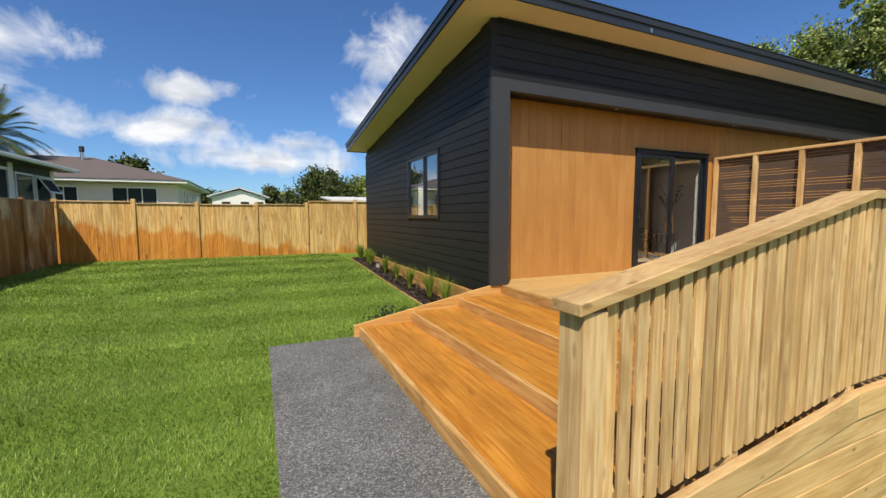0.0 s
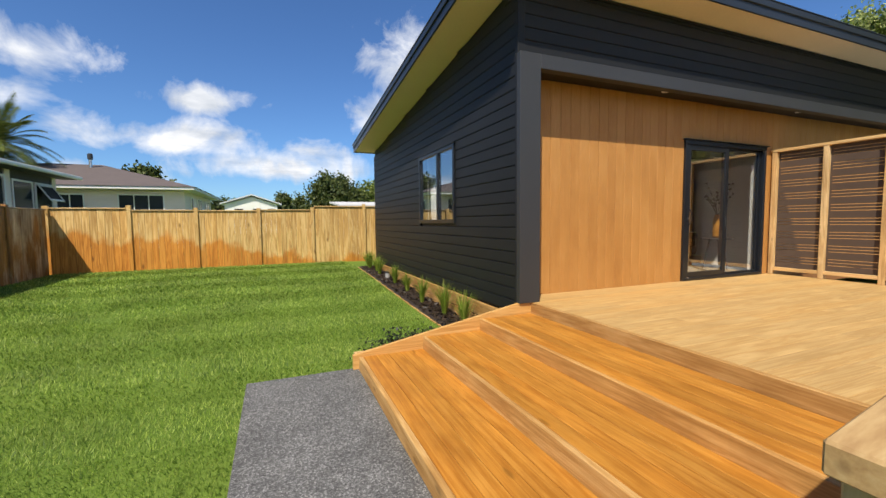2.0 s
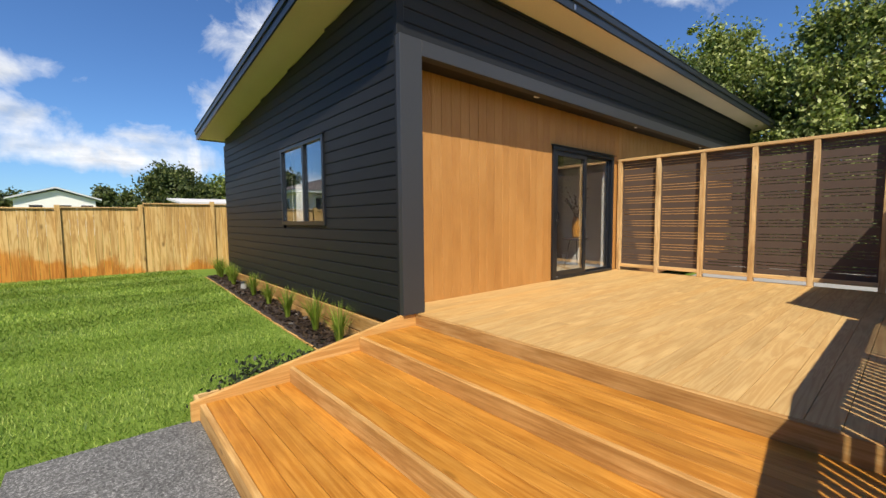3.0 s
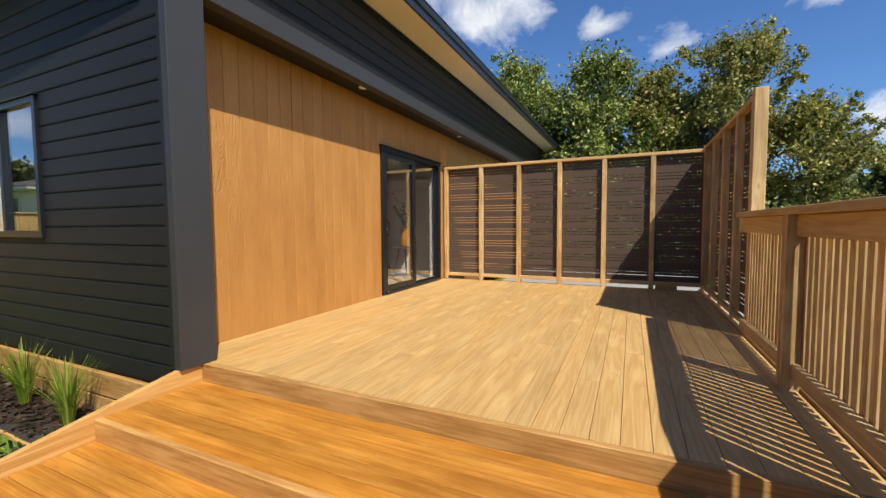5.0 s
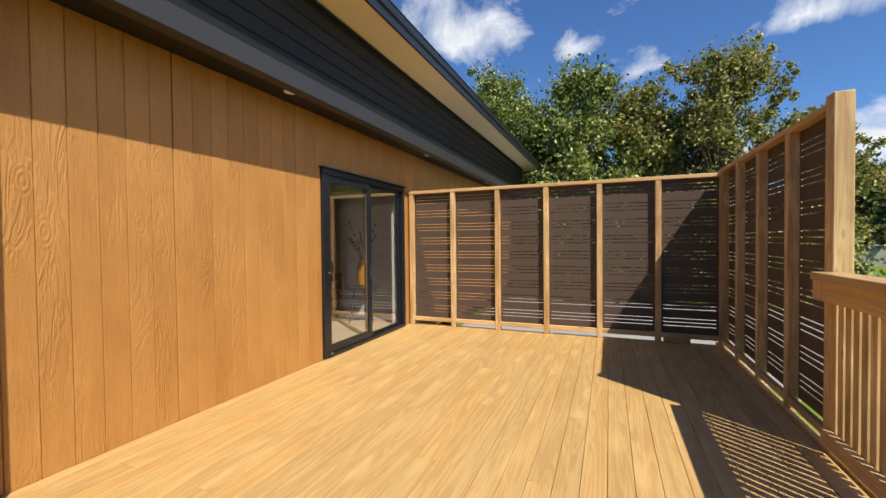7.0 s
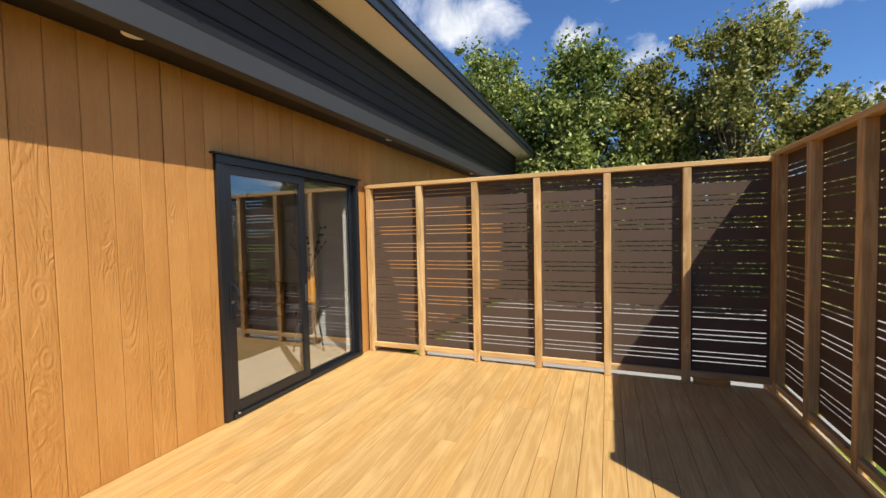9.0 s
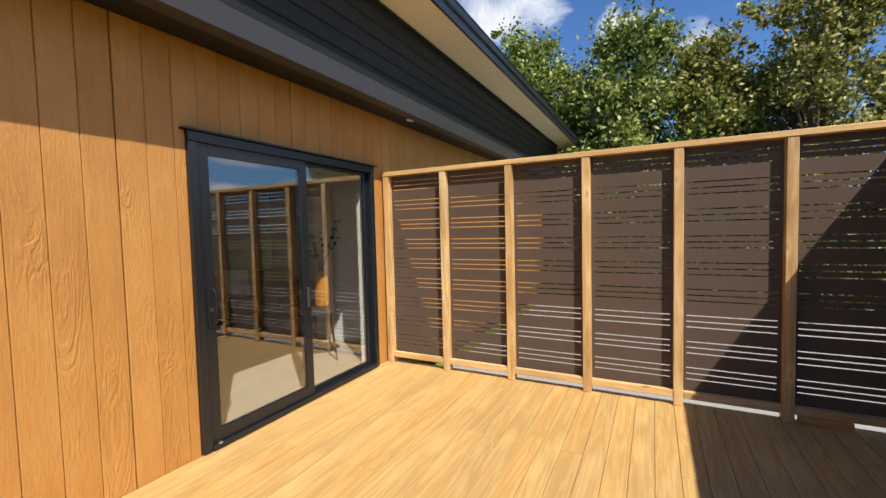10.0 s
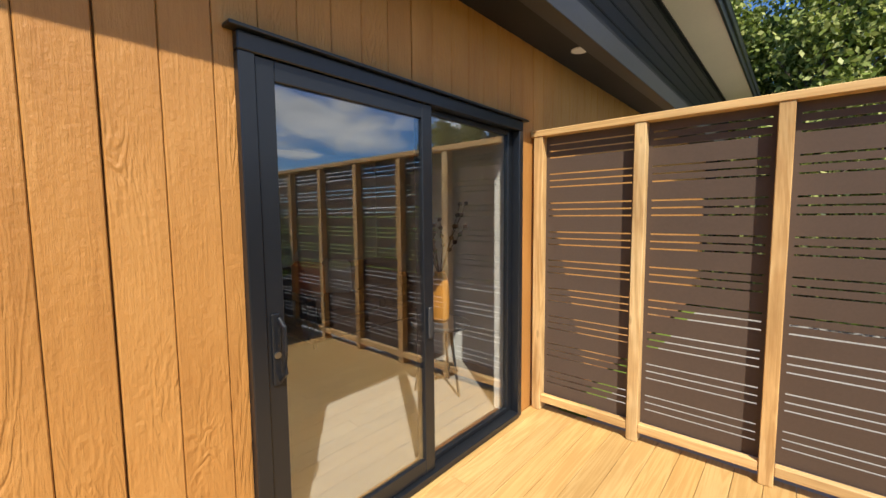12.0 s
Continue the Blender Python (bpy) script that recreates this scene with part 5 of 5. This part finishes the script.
# ---- outer side boards below the balustrade ----
def side_boards():
    s = thing("deck_side", 3.0, 1.2, 0.0, "horizontal pine boards closing the deck side", "deck side", kind="structure")
    part("cap_board", slope_board(0.824, 2.62, low_z(0.824) - 0.025, low_z(2.62) - 0.025, 0.145, 1.165, 1.21), PINE_X, s, "sloping pine edge board")
    part("cap_board", slope_board(2.621, 8.0, 0.575, 0.575, 0.145, 1.165, 1.21), PINE_X, s, "level pine edge board")
    for x0, z0, z1 in ((1.55, 0.285, 0.425), (0.85, 0.14, 0.28), (0.826, -0.005, 0.135), (1.0, -0.15, -0.01), (1.3, -0.295, -0.155), (1.6, -0.44, -0.30)):
        part("side_board", box(x0, 1.185, z0, 8.0, 1.222, z1, 0.004), PINE_X, s)
    return s


side_boards()


# ---- slotted privacy screens ----
SCREEN_TOP = 2.625


def panel_mesh(width):
    """A thin sheet with nine groups of three long slots, local x across and z up."""
    bm = bmesh.new()
    lo, hi, edge = 0.0, 1.954, 0.042
    cuts = []
    for g in range(9):
        zc = 0.140 + g * 0.209
        for k in (-1, 0, 1):
            cuts.append((zc + k * 0.046 - 0.0049, zc + k * 0.046 + 0.0049))
    levels = [lo] + [z for cut in cuts for z in cut] + [hi]
    grid = [[bm.verts.new((x, -0.004, z)) for x in (0.0, edge, width - edge, width)] for z in levels]
    for j in range(len(levels) - 1):
        for i in range(3):
            if i == 1 and j % 2 == 1:
                continue
            bm.faces.new((grid[j][i], grid[j][i + 1], grid[j + 1][i + 1], grid[j + 1][i]))
    back = bmesh.ops.extrude_face_region(bm, geom=list(bm.faces))["geom"]
    bmesh.ops.translate(bm, vec=(0, 0.008, 0), verts=[g for g in back if isinstance(g, bmesh.types.BMVert)])
    return finish("screen_panel", bm, SCREEN)


PANEL = panel_mesh(0.655)


def screen_east():
    s = thing("privacy_screen", 7.86, 3.2, DZ, "pine framed privacy screen with six dark brown slotted panels", "screen", "deck screens")
    ys = [1.165 + i * 0.687 for i in range(7)]
    part("top_plate", box(7.825, 1.12, SCREEN_TOP - 0.045, 7.925, RY - 0.002, SCREEN_TOP, 0.004), PINE_Y, s)
    for i, y in enumerate(ys):
        part("post", box(7.83, y - 0.034, DZ + 0.001, 7.92, y + 0.034, SCREEN_TOP - 0.046, 0.004), PINE_Z, s)
    for a, b in zip(ys, ys[1:]):
        part("bottom_rail", box(7.835, a + 0.035, 0.615, 7.88, b - 0.035, 0.672, 0.004), PINE_Y, s)
        ob = piece("panel", PANEL, s, Matrix.Translation((7.90, b - 0.017, 0.665)) @ Euler((0, 0, radians(-90))).to_matrix().to_4x4())
        tagged(ob, "dark brown metal sheet with rows of slots")
    part("packer", box(7.84, 1.50, DZ + 0.001, 7.90, 1.79, 0.610, 0.003), STEP_EDGE, s, "short timber packer under the bottom rail")
    return s


def screen_south():
    s = thing("privacy_screen", 6.5, 1.17, DZ, "pine framed privacy screen with four slotted panels and tall end post", "screen", "deck screens")
    xs = [5.255, 5.90, 6.545, 7.19, 7.79]
    part("end_post", box(5.195, 1.105, 0.2, 5.295, 1.205, 2.70, 0.005), PINE_Z, s, "tall square pine end post")
    part("top_plate", box(5.297, 1.11, 2.62, 7.93, 1.20, 2.662, 0.004), PINE_X, s)
    for x in xs[1:]:
        part("post", box(x - 0.034, 1.112, DZ + 0.001, x + 0.034, 1.198, 2.619, 0.004), PINE_Z, s)
    for a, b in zip(xs, xs[1:]):
        part("bottom_rail", box(a + 0.045, 1.150, 0.615, b - 0.036, 1.196, 0.665, 0.004), PINE_X, s)
        ob = piece("panel", PANEL, s, Matrix.Translation((a - 0.005, 1.125, 0.665)))
        tagged(ob, "dark brown metal sheet with rows of slots")
    return s


screen_east()
screen_south()

# ---- fences ----
FENCE_Y, FENCE_X = 14.05, -5.07


def fence_back():
    f = thing("fence_back", -1.0, FENCE_Y, 0.25, "new golden pine paling fence with capped panels", "fence", kind="structure")
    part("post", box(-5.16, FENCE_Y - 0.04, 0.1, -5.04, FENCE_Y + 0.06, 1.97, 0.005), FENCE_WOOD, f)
    tops = ((-5.09, 1.93), (-3.42, 1.88), (-1.90, 1.87), (-0.33, 1.89), (1.16, 2.0), (2.73, 2.0), (4.3, 2.0), (5.9, 2.0))
    for (x0, z), (x1, _) in zip(tops, tops[1:]):
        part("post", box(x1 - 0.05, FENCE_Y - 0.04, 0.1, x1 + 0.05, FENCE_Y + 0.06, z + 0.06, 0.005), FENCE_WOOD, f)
        part("cap_rail", box(x0 + 0.052, FENCE_Y - 0.035, z - 0.028, x1 - 0.052, FENCE_Y + 0.065, z, 0.004), PINE_X, f)
        part("rail", box(x0 + 0.052, FENCE_Y + 0.022, 1.60, x1 - 0.052, FENCE_Y + 0.06, 1.68), PINE_X, f)
        n = 10
        w = (x1 - x0 - 0.10) / n
        for i in range(n):
            a = x0 + 0.05 + i * w
            dy = random.uniform(0, 0.006)
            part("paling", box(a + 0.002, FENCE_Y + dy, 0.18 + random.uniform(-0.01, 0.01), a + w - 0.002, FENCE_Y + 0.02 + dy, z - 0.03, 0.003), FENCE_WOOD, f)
    return f


def fence_west():
    f = thing("fence_west", FENCE_X, 8.0, 0.2, "weathered grey-brown paling fence in shade", "fence", kind="structure")
    y1 = FENCE_Y - 0.05
    while y1 > -5.0:
        y0 = y1 - 1.62
        z = 1.89 + random.uniform(-0.012, 0.012)
        part("post", box(FENCE_X - 0.06, y0 - 0.045, 0.0, FENCE_X + 0.03, y0 + 0.045, z + 0.05, 0.005), FENCE_GREY, f)
        part("cap_rail", box(FENCE_X - 0.06, y0 + 0.047, z - 0.026, FENCE_X + 0.03, y1 - 0.047, z, 0.004), FENCE_GREY, f)
        n = 10
        w = (y1 - y0 - 0.09) / n
        for i in range(n):
            a = y0 + 0.045 + i * w
            dx = random.uniform(0, 0.006)
            part("paling", box(FENCE_X - dx - 0.02, a + 0.002, 0.0, FENCE_X - dx, a + w - 0.002, z - 0.028, 0.003), FENCE_GREY, f)
        y1 = y0
    return f


fence_back()
fence_west()


# ---- cladding, boards and treads, piece by piece ----
def clad_planks():
    edges = [2.912]
    x = 5.372 - 0.156 * 15
    while x < EAST:
        edges.append(x)
        x += 0.156
    meshes = {}
    for a, b in zip(edges, edges[1:]):
        joint = abs(((a - 5.372) / 1.248) - round((a - 5.372) / 1.248)) < 0.01
        x0, x1 = a + (0.0055 if joint else 0.0012), b - 0.0012
        low = 0.5
        spans = []
        if x1 <= DOOR_X0 or x0 >= DOOR_X1:
            spans = [(x0, x1, low)]
        else:
            head = DOOR_Z1 + 0.016
            if x0 < DOOR_X0 - 0.01 or x1 > DOOR_X1 + 0.01:
                left = x0 < DOOR_X0 - 0.01
                cut = DOOR_X0 - 0.002 if left else DOOR_X1 + 0.002
                outline = [(x0, low), (cut, low), (cut, head), (x1, head), (x1, 3.234), (x0, 3.234)] if left else [(cut, low), (x1, low), (x1, 3.234), (x0, 3.234), (x0, head), (cut, head)]
                piece("plank", finish("plank", prism([(px - x0, pz) for px, pz in outline], 1, 0, 0.022, 0.002), CLAD_WOOD), WALL_SOUTH, Matrix.Translation((x0, RY, 0)))
                continue
            spans = [(x0, x1, head)]
        for p0, p1, z0 in spans:
            z1 = 3.234
            key = (round(p1 - p0, 3), round(z1 - z0, 3))
            if key not in meshes:
                meshes[key] = finish("plank", box(0, 0, 0, p1 - p0, 0.022, z1 - z0, 0.0035), CLAD_WOOD)
            piece("plank", meshes[key], WALL_SOUTH, Matrix.Translation((p0, RY, z0)))


def weatherboards():
    pitch = 0.1415

    def board(length, axis):
        prof = [(0.026, 0.0), (0.011, 0.0), (0.011, 0.006), (0.002, 0.012), (0.002, 0.018), (0.0, 0.020), (0.0, pitch - 0.005), (0.005, pitch - 0.001), (0.026, pitch - 0.001)]
        if axis == 1:
            return prism(prof, 1, 0, length)
        return prism(prof, 0, 0, length)

    z = 0.4205
    while z < 4.12:
        top = z + pitch
        end = min(NORTH + 0.01, FY + (4.13 - top) / 0.107)
        spans = [(FY + 0.056, end)]
        if z < WIN_Z1 + 0.01 and top > WIN_Z0:
            spans = [(FY + 0.056, WIN_Y0 - 0.001), (WIN_Y1 + 0.001, end)]
        for a, b in spans:
            if b - a > 0.1:
                piece("weatherboard", finish("weatherboard", board(b - a, 1), BLACK), WALL_WEST, Matrix.Translation((WX + 0.002, a, z)))
        z += pitch
    z = BEAM_Z1 + 0.003
    while z < 4.12:
        piece("weatherboard", finish("weatherboard", board(EAST - WX - 0.091, 0), BLACK), WALL_UPPER, Matrix.Translation((WX + 0.091, FY + 0.002, z)))
        z += pitch


def deck_boards():
    y = DY0 + 0.12
    w, gap = 0.135, 0.0025
    k = 0
    while y < RY - 0.01:
        w2 = min(w, RY - 0.004 - y)
        cut = (5.2, 4.3, 6.1, 3.6, 6.8)[k % 5]
        for a, b in ((DX0 + 0.041, cut - 0.001), (cut + 0.001, DX1)):
            me = finish("deck_board", box(0, 0, 0, b - a, w2 - gap, 0.032, 0.0018), DECK_WOOD)
            piece("deck_board", me, deck, Matrix.Translation((a, y, DZ - 0.032)))
        y += w
        k += 1


def tread_boards():
    for sx, sz in zip(STEP_X, STEP_Z):
        n = 5
        x0, x1 = sx + 0.041, sx + 0.665
        w = (x1 - x0) / n
        for i in range(n):
            me = finish("tread_board", box(0, 0, 0, w - 0.0035, Y_FAR - Y_NEAR - 0.002, 0.03, 0.0025), STEP_WOOD)
            piece("tread_board", me, steps, Matrix.Translation((x0 + i * w + 0.002, Y_NEAR, sz - 0.033)))


clad_planks()
weatherboards()
deck_boards()
tread_boards()
